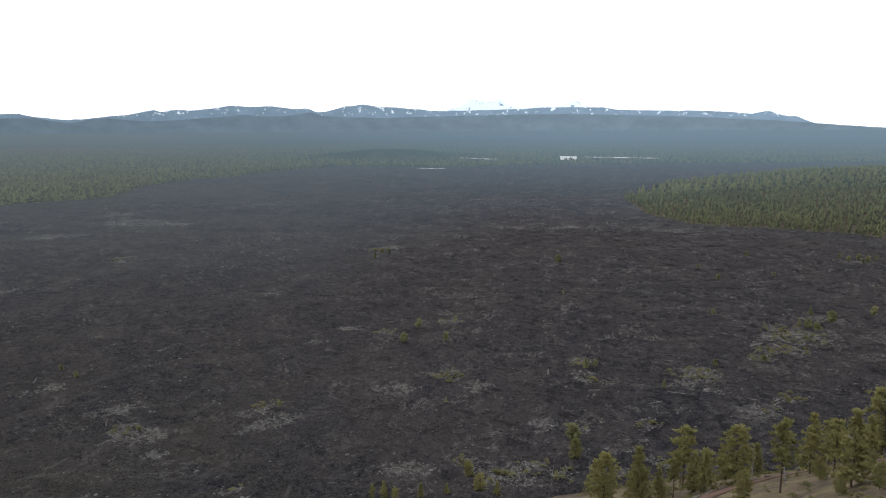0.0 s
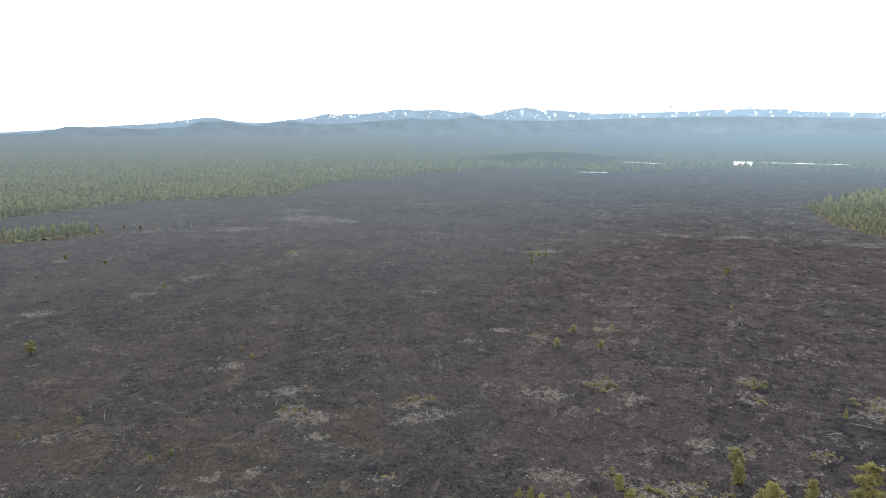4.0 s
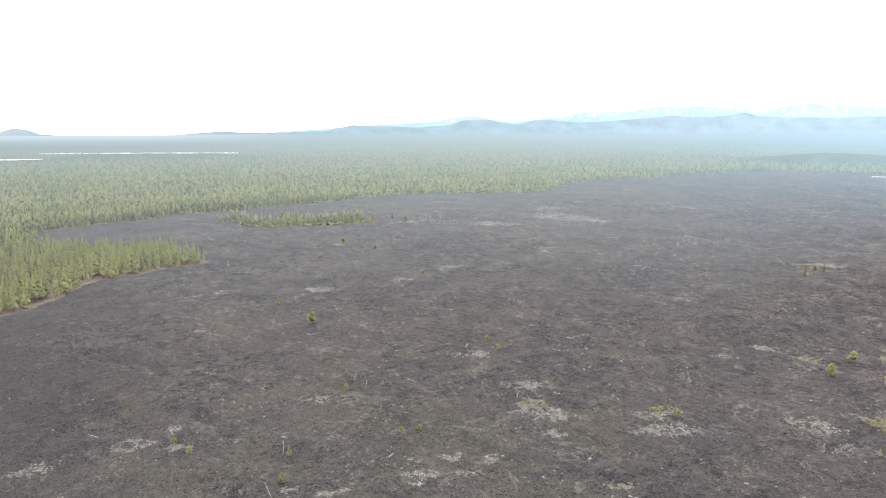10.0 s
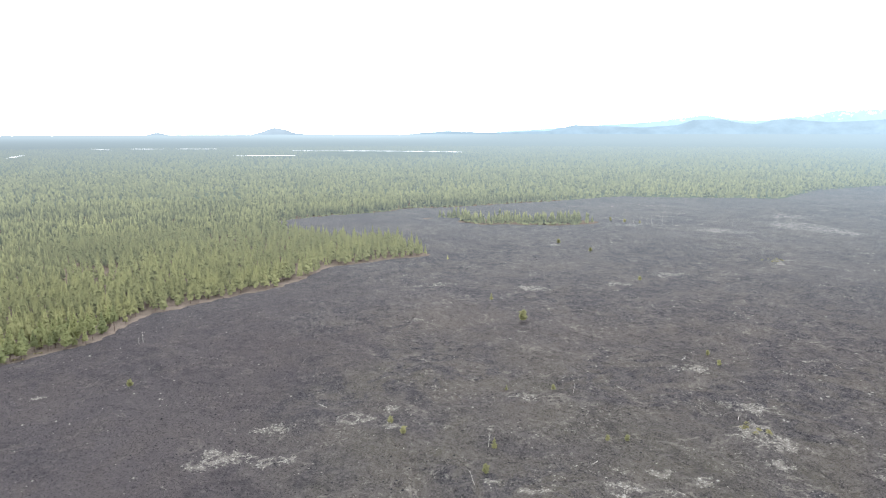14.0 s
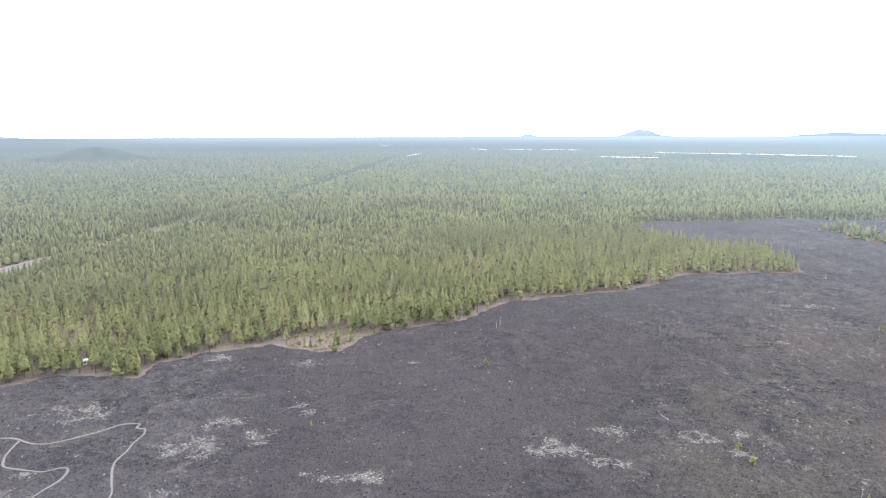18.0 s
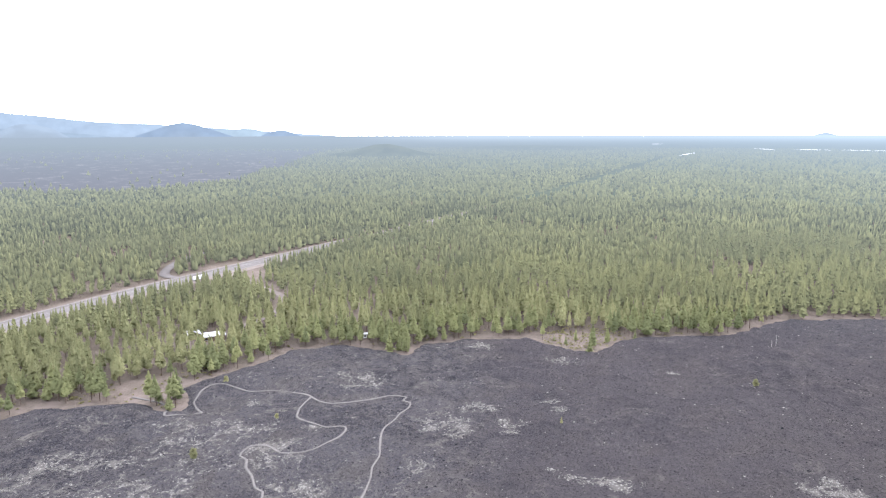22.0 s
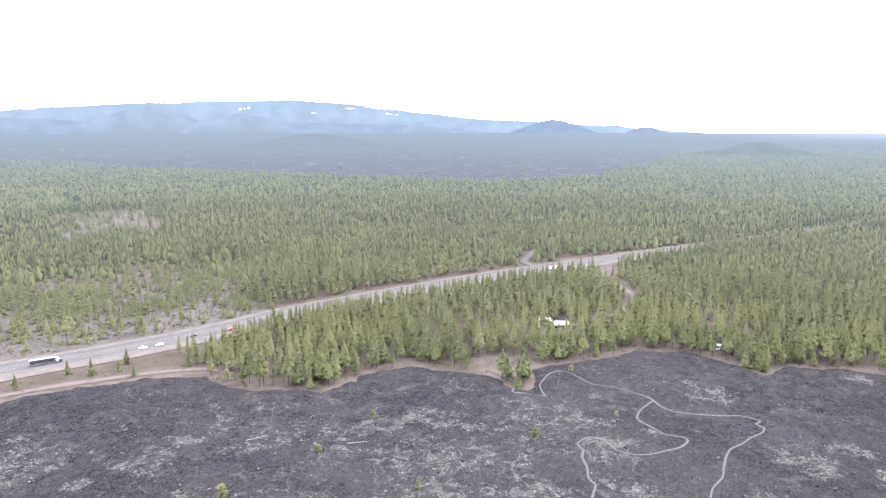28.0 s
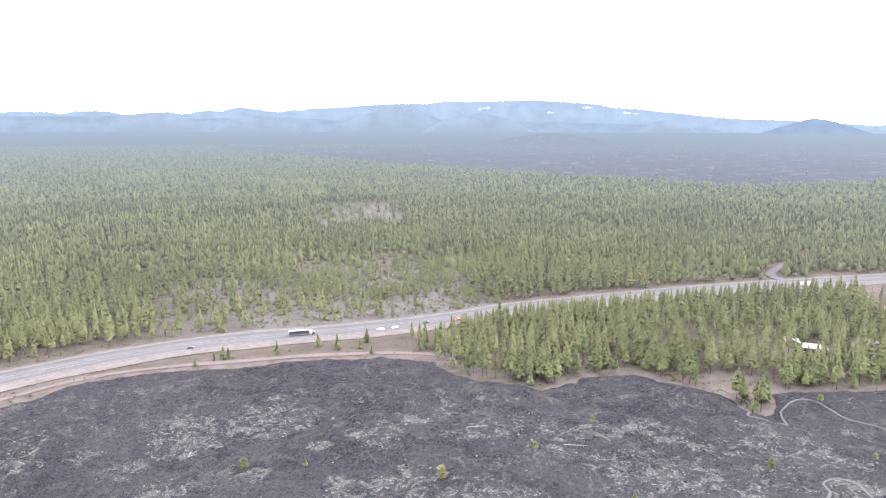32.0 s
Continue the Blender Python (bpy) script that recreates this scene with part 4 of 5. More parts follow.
# small openings in the woods: heading, distance, radius
OPEN = [(91.7, 424, 26), (120.7, 652, 36), (119.6, 625, 12), (122.4, 655, 18), (122.9, 449, 12), (122.7, 431, 9), (118.2, 600, 11), (110.6, 432, 8), (127.5, 367, 19), (96, 610, 10), (148, 365, 10)]


def scatter(cell, d0, d1, a0, a1, seed, young=False):
    g = rnd(seed)
    n = int(d1 / cell) + 2
    i = np.arange(-n, n + 1)
    X, Y = np.meshgrid(i * cell, i * cell)
    X, Y = X.ravel(), Y.ravel()
    d, az = np.hypot(X, Y), (np.degrees(np.arctan2(-X, Y)) + 90) % 360 - 90
    w = (d > d0 - 2 * cell) & (d < d1 + 2 * cell) & (az > a0 - 1) & (az < a1 + 1)
    X, Y = X[w] + g.uniform(-0.48, 0.48, w.sum()) * cell, Y[w] + g.uniform(-0.48, 0.48, w.sum()) * cell
    d, az = np.hypot(X, Y), (np.degrees(np.arctan2(-X, Y)) + 90) % 360 - 90
    w = (d >= d0) & (d < d1) & (az > a0) & (az < a1)
    X, Y = X[w], Y[w]
    if young:
        p = sparse(X, Y) * smooth(17, 22, seg_dist(X, Y, ROAD)) * (shore_dist(X, Y) < -14) * (0.22 + 0.75 * smooth(0.40, 0.58, fbm(X, Y, 38, 3, 57))) * (np.hypot(X, Y) > 446) * (0.3 + 0.7 * smooth(470, 560, np.hypot(X, Y))) * (1 - 0.7 * smooth(860, 880, np.hypot(X, Y)))
    else:
        p = wood_density(X, Y)
    w = g.random(len(X)) < p
    return X[w], Y[w]


def build_woods():
    near = scatter(6.5, 300, 500, 55, 198, 11)
    sd = shore_dist(*near)
    d, az = np.hypot(*near), np.degrees(np.arctan2(-near[0], near[1])) % 360
    # the trees along the shore are things of their own
    edge = (sd > -27) & (az > 76) & (az < 150)
    order = np.argsort(-sd[edge])[:250]
    ex, ey = near[0][edge][order], near[1][edge][order]
    keep = np.ones(len(near[0]), bool)
    keep[np.flatnonzero(edge)[order]] = False
    kinds = [tree_thing("pine_tree", 200 + i, 1.0, r, foot, lv, 14, "green pine with a bare lower trunk at the lava's edge", bare=6)
             for i, (r, foot, lv) in enumerate([(0.20, 0.30, 17), (0.18, 0.38, 16), (0.22, 0.2, 17), (0.17, 0.42, 15), (0.24, 0.12, 16), (0.19, 0.32, 18)])]
    g = rnd(12)
    for i, (x, y) in enumerate(zip(ex, ey)):
        k = kinds[int(g.integers(0, len(kinds)))] if i >= len(kinds) else kinds[i]
        m = plant_mat(x, y, float(ground_z(x, y)) - 0.1, 14.6 * g.uniform(0.6, 1.3), g.uniform(0, 6.28), g.uniform(0.9, 1.15))
        if i < len(kinds):
            k["group"] = "pines along the lava edge"
            k.matrix_basis = m
        else:
            c = copy_thing(k, m)
            c.scale = m.to_scale()
    T = [template(300 + i, "sprays", 12, 9, r, f0) for i, (r, f0) in enumerate([(0.165, 0.2), (0.145, 0.26), (0.18, 0.14), (0.155, 0.3), (0.17, 0.12)])]
    forest("near_woods", "dense green pine wood between the lava and the highway", (near[0][keep], near[1][keep]), T, 21, [WOODS, BARK], 16.5)
    T2 = [template(320 + i, "shell", 5, 6, r, f0) for i, (r, f0) in enumerate([(0.17, 0.08), (0.15, 0.12), (0.19, 0.06), (0.16, 0.06)])]
    T1 = [template(310 + i, "sprays", 6, 5, r, f0) for i, (r, f0) in enumerate([(0.18, 0.16), (0.16, 0.2), (0.2, 0.1), (0.17, 0.24)])]
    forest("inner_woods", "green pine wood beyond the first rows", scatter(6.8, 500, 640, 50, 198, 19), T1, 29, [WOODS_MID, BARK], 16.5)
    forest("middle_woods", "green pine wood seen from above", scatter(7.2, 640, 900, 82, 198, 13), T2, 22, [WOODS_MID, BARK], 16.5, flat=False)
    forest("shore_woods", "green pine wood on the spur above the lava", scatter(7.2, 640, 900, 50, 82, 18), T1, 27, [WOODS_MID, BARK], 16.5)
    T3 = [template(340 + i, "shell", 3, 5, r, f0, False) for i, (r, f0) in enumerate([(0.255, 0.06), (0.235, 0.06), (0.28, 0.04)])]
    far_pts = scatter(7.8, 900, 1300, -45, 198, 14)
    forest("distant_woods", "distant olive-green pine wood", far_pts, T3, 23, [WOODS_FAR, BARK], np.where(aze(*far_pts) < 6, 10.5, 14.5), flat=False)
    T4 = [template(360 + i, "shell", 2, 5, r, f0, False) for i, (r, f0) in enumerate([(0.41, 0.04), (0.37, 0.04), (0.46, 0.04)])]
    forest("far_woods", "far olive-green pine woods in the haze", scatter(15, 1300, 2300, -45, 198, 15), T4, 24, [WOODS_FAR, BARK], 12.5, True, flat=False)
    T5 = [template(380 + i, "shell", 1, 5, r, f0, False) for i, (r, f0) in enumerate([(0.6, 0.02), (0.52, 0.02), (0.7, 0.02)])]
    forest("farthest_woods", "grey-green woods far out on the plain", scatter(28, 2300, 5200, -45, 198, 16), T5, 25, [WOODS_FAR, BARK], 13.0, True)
    T6 = [template(395 + i, "thin", 7, 6, r, f0) for i, (r, f0) in enumerate([(0.31, 0.04), (0.26, 0.06), (0.35, 0.03), (0.28, 0.08)])]
    # young trees where the wood stands thin
    forest("young_woods", "thin stand of young pines beside the highway", scatter(5.4, 430, 1250, 145, 198, 17, True), T6, 26, [WOODS_MID, BARK], 8.0)


# ---------------------------------------------------------------- far hills
def ridge(name, label, pts, r, mat, seed, rough=0.05, depth=260, foot=-1.6):
    """A far ridge: its skyline as headings and heights in degrees, r metres off."""
    p = np.array(pts, float)
    az = np.arange(p[0, 0], p[-1, 0] + 0.01, 0.12)
    el = np.interp(az, p[:, 0], p[:, 1])
    k = np.hanning(7)
    el = np.convolve(np.pad(el, 3, mode="edge"), k / k.sum(), "valid")
    el = el + rough * (fbm(az * 40, az * 0 + seed, 30, 5, seed) - 0.5) * 2
    crest = EYE_Z + r * np.tan(np.radians(el))
    base = EYE_Z + r * math.tan(radians(foot))
    rows, high, rise, lit = [], [], [], []
    steps = [(-1.0, 0.0), (-0.7, 0.22), (-0.4, 0.55), (-0.18, 0.82), (0.0, 1.0), (0.5, 0.5), (1.0, 0.0)]
    for s, w in steps:
        jit = 1 + 0.12 * (fbm(az * 30, az * 0 + 9 * s, 20, 3, seed + 5) - 0.5) * (0 < w < 1)
        zz = base + (crest - base) * w * jit
        x, y = polar(az, r + depth * s)
        rows.append(np.stack([x, y, zz], -1))
        high.append(np.clip(w + 0 * zz, 0, 1) * np.clip((zz - EYE_Z) / 70.0, 0, 1))
        rise.append(np.full(len(az), w))
        lit.append(air_attrs(x, y))
    v = np.concatenate(rows)
    me = mesh_from(name, v, grid_faces(len(steps), len(az)), mat, {"high": np.concatenate(high), "rise": np.concatenate(rise), **{k: np.concatenate([q[k] for q in lit]) for k in lit[0]}}, flat=False)
    link(name, me, label=label, category="mountain", kind="structure")


# skylines of the small cones, as headings and heights in degrees
CONE_A = [(151.4, 0.4), (152.4, 0.85), (153.3, 1.13), (154.4, 1.53), (155.3, 1.71), (156.5, 1.53), (157.6, 1.16), (158.6, 0.85), (159.8, 0.4)]
CONE_B = [(145.9, 0.55), (147.3, 0.91), (148.7, 1.18), (150.5, 0.86), (151.9, 0.55)]
CONE_C = [(138.7, -0.86), (139.6, -0.51), (140.8, -0.03), (141.9, 0.24), (143.2, 0.02), (145, -0.44), (146.4, -0.85)]
CONE_D = [(169.7, -0.28), (171.1, 0.32), (172.1, 0.82), (172.9, 1.07), (174.3, 1.02), (175.4, 0.88), (176.4, 0.71), (177.6, 0.13), (178.7, -0.28)]
CONE_E = [(164.1, 0.52), (165.4, 0.82), (166.7, 0.94), (168, 0.76), (169, 0.41)]
CONE_F = [(132.8, 0.33), (134.1, 0.59), (134.7, 0.55), (135.3, 0.33)]


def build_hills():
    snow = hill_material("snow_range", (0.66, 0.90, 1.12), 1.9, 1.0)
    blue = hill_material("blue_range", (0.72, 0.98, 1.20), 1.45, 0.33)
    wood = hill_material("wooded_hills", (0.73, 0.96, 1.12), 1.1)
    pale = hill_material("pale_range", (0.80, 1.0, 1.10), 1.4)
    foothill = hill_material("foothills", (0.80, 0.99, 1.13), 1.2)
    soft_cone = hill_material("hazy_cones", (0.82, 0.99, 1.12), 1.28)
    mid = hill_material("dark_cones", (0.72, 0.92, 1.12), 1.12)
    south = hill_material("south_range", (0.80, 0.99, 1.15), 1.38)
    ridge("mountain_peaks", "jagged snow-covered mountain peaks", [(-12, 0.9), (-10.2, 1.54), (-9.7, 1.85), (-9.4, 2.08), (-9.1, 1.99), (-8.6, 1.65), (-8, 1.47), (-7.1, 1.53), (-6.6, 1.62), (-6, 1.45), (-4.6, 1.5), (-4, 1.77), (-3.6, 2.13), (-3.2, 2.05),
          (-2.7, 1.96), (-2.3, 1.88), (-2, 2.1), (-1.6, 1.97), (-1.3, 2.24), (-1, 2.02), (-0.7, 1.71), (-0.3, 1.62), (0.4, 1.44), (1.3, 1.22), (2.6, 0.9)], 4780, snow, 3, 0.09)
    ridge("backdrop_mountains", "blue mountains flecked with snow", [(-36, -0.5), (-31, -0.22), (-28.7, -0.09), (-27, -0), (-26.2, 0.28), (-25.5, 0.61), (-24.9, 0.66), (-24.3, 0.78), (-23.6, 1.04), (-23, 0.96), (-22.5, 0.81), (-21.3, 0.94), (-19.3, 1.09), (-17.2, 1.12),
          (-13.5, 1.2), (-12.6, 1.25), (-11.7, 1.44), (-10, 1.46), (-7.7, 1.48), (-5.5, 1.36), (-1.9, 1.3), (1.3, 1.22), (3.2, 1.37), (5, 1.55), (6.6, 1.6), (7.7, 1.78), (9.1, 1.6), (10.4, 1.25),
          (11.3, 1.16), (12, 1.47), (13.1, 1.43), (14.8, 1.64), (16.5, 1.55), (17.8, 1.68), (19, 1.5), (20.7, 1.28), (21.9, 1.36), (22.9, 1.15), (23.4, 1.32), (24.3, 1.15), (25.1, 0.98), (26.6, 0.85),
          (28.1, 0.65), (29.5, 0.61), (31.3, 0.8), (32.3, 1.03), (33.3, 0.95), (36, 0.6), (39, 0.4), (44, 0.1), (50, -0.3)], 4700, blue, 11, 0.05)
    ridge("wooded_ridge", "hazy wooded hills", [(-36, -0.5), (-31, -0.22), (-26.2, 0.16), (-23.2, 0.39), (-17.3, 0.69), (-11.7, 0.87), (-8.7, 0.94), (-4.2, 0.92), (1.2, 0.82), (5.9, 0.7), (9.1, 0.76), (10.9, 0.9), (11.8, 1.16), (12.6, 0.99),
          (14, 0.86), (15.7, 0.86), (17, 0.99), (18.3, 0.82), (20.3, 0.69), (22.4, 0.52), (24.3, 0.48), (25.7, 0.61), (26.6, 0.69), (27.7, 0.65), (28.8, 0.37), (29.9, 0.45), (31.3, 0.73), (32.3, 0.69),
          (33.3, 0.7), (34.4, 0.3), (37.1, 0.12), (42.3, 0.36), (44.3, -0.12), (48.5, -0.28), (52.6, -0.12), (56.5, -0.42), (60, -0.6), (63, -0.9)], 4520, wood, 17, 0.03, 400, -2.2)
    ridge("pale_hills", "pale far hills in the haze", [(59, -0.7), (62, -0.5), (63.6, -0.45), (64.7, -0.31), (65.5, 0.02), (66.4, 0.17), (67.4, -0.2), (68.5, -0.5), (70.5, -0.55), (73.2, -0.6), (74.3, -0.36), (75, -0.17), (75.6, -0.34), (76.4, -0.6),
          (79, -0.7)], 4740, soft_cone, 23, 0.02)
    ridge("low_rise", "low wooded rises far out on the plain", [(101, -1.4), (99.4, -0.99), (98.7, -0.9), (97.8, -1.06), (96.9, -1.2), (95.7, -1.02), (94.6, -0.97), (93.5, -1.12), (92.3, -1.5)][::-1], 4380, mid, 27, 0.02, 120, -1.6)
    # glowing ridge added for the haze over the horizon and the faint hills in it
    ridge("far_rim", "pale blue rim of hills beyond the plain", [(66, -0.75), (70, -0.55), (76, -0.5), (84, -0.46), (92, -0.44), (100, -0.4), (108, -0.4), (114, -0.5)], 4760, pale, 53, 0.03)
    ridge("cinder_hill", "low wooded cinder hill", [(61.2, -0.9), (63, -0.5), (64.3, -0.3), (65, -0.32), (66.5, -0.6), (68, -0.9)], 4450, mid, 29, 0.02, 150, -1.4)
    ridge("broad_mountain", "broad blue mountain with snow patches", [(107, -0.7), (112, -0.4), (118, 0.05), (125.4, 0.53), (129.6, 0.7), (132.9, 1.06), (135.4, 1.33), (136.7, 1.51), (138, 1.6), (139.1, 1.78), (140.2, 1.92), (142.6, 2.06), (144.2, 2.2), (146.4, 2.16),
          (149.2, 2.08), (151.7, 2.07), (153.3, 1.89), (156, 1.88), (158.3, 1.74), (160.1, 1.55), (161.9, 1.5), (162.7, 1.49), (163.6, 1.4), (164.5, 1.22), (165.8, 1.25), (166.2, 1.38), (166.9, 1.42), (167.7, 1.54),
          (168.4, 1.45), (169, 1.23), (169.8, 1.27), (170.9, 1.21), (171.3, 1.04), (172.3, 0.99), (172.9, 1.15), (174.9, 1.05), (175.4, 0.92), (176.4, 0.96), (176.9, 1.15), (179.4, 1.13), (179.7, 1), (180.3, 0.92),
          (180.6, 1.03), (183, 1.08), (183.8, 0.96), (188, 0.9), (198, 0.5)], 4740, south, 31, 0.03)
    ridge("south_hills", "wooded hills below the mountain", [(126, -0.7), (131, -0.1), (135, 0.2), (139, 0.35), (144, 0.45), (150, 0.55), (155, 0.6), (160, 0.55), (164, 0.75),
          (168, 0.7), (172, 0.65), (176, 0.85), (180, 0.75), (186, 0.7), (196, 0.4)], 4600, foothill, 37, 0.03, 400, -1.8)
    # glowing white, painted bright instead of lit by the sky
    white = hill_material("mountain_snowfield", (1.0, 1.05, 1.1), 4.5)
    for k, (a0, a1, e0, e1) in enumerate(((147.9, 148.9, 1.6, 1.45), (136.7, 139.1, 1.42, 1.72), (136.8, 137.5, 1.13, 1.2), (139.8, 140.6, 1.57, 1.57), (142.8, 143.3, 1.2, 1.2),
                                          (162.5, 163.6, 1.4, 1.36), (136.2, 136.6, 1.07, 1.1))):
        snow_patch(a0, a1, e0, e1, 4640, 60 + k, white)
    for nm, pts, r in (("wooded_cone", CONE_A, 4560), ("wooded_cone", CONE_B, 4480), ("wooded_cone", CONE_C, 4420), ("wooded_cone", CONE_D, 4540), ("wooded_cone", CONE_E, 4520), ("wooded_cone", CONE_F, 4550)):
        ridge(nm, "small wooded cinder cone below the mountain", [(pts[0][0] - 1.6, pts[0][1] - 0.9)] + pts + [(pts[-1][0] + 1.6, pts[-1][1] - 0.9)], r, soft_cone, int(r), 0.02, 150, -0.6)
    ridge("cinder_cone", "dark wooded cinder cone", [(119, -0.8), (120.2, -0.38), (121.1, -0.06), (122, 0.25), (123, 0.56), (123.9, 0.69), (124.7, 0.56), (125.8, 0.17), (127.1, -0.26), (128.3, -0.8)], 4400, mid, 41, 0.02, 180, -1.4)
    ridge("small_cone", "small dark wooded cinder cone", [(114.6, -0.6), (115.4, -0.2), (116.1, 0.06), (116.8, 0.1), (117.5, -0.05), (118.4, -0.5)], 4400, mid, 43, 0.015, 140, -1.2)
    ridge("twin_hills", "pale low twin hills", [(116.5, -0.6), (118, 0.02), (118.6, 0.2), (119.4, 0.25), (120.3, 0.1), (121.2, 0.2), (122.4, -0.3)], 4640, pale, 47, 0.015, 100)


def snow_patch(a0, a1, e0, e1, r, seed, mat):
    """A snowfield on a far mountainside."""
    n = 72
    az = np.linspace(a0, a1, n)
    mid_el = np.linspace(e0, e1, n)
    half = (0.16 if seed == 60 else 0.06) * np.sin(np.linspace(0.1, math.pi - 0.1, n)) * (2.6 * fbm(az * 60, az * 0, 6, 4, seed) - 0.75).clip(0.02, 1.4)
    rows = [np.stack([*polar(az, np.full(n, r)), EYE_Z + r * np.tan(np.radians(mid_el + k * half))], -1) for k in (-1, 0, 1)]
    x, y = polar(np.tile(az, 3), r)
    me = mesh_from("mountain_snow", np.concatenate(rows), grid_faces(3, n), mat, {"high": np.ones(3 * n), "rise": np.ones(3 * n), **air_attrs(x, y)})
    link("mountain_snow", me, label="white snowfield on the far mountain", category="snow", kind="structure")


# ---------------------------------------------------------------- build
build_ground()
build_lava()
build_stones()
build_hills()
build_woods()


# ---------------------------------------------------------------- roads and paths
def ribbon(name, label, p, offset, width, lift, mat, category="road", height=None, kind="structure", wobble=0.0):
    """A strip along a plan line, offset to its left, with a slightly rounded back."""
    t = np.gradient(p, axis=0)
    t = t / (np.hypot(t[:, 0], t[:, 1])[:, None] + 1e-9)
    n = np.stack([-t[:, 1], t[:, 0]], -1)
    g = np.arange(len(p))
    w = width * (1 + wobble * (fbm(g * 1.0, g * 0.0, 4, 3, 77) - 0.5) * 2)
    rows = []
    for k, z in ((-0.5, -0.25), (-0.49, 0.0), (0.0, 0.05), (0.49, 0.0), (0.5, -0.25)):
        q = p + n * (offset + k * w)[:, None]
        h = ground_z(q[:, 0], q[:, 1]) if height is None else height(q[:, 0], q[:, 1])
        x, y, zz, _ = settle(q[:, 0], q[:, 1], h + lift + z)
        rows.append(np.stack([x, y, zz], -1))
    me = mesh_from(name, np.stack(rows, 1).reshape(-1, 3), grid_faces(len(p), 5), mat, flat=False)
    return link(name, me, label=label, category=category, kind=kind)


def build_roads():
    road = curve_through(ROAD[::2], 6)
    road = road[np.hypot(road[:, 0], road[:, 1]) < 1180]
    ribbon("road_verge", "tan gravel verge of the highway", road, -2.5, 35, 0.55, GRAVEL, wobble=0.1)
    ribbon("road", "grey asphalt highway with several lanes", road, 0, 22, 0.75, ASPHALT)
    for o, w in ((10.3, 0.7), (3.4, 0.3), (0.5, 0.6), (-3.4, 0.3), (-10.3, 0.7)):
        ribbon("road_edge_line", "worn white line painted along the highway", road, o, w, 0.85, PAINT_WHITE, "road marking")
    ribbon("side_road", "narrow asphalt side road leaving the highway", SIDE_ROAD, 0, 9, 0.7, ASPHALT)
    ribbon("access_road", "tan gravel road to the visitor buildings", ACCESS, 0, 7, 0.6, GRAVEL)
    track = curve_through(line([(196, 366), (190, 372), (184.5, 384), (179, 394), (173, 393), (168.5, 391), (162.5, 391), (156.5, 389), (152.5, 385), (150.3, 372)]), 5)
    ribbon("cinder_track", "reddish cinder track along the lava", track, 0, 5.0, 0.42, CINDER, wobble=0.4)

    def on_lava(x, y):
        return lava_z(x, y, shore_dist(x, y))
    def on_shore(x, y):
        sd = shore_dist(x, y)
        return np.where(sd > 3, lava_z(x, y, sd), np.maximum(ground_z(x, y), lava_z(x, y, sd)))
    for nm, p in (("footpath", TRAIL_A), ("footpath", TRAIL_B)):
        ribbon(nm, "pale gravel footpath winding over the lava", p, 0, 1.0, 0.24, PATH, "footpath", on_lava, wobble=0.45)
    spur = curve_through(line([(128.9, 362), (126.9, 348), (126.4, 338), (126.7, 328), (125.8, 326), (124.8, 325), (123.8, 322)]), 3)
    ribbon("footpath", "pale footpath from the woods to the lava", spur, 0, 1.3, 0.3, PATH, "footpath", on_shore)
    # the red road that winds up the butte, with a low kerb of stones on its outer side
    cone_road = curve_through(line([(-10, 112), (-15, 128), (-20.0, 145), (-21.3, 150), (-23.2, 157), (-25.2, 163), (-27.2, 166), (-29, 166), (-32, 162), (-36, 155), (-41, 145)]), 3)
    ribbon("cinder_road", "red cinder road winding up the butte", cone_road, 0, 5.5, 0.3, CINDER_RED)
    t = np.gradient(cone_road, axis=0)
    t = t / np.hypot(t[:, 0], t[:, 1])[:, None]
    g = rnd(61)
    kerb = new("stone_kerb")
    tagged(kerb, "low row of grey kerb stones beside the red road", "kerb")
    me = None
    for i in range(0, len(cone_road) - 1):
        q = cone_road[i] + np.array([-t[i, 1], t[i, 0]]) * 3.1
        if me is None:
            bm = bmesh.new()
            block(bm, -1.4, 1.4, -0.22, 0.22, -0.5, 0.22, 0.06)
            ob = part("kerb_stone", bm, KERB, kerb)
            me = ob.data
        else:
            ob = new("kerb_stone", me)
            ob.parent = kerb
        ob.matrix_basis = Matrix.LocRotScale((q[0], q[1], float(ground_z(q[0], q[1])) + 0.3), Euler((0, 0, math.atan2(t[i, 1], t[i, 0]) + g.normal(0, 0.06))), (1, 1, g.uniform(0.8, 1.2)))


# ---------------------------------------------------------------- single trees
def plant(kinds, spots, seed, group, on_lava=False):
    """Copies of the trees in kinds, each one unit high, at (heading, distance, height)."""
    g = rnd(seed)
    for i, (az, d, h) in enumerate(spots):
        x, y = polar(az, d)
        z = float(lava_z(np.array([x]), np.array([y]), shore_dist(np.array([x]), np.array([y])))[0]) if on_lava else float(ground_z(np.array([x]), np.array([y]))[0])
        m = plant_mat(x, y, z - 0.1, h, g.uniform(0, 6.28), g.uniform(0.9, 1.15))
        k = kinds[i % len(kinds)]
        if i < len(kinds):
            k.matrix_basis = m
            k["group"] = group
        else:
            copy_thing(k, m).scale = m.to_scale()


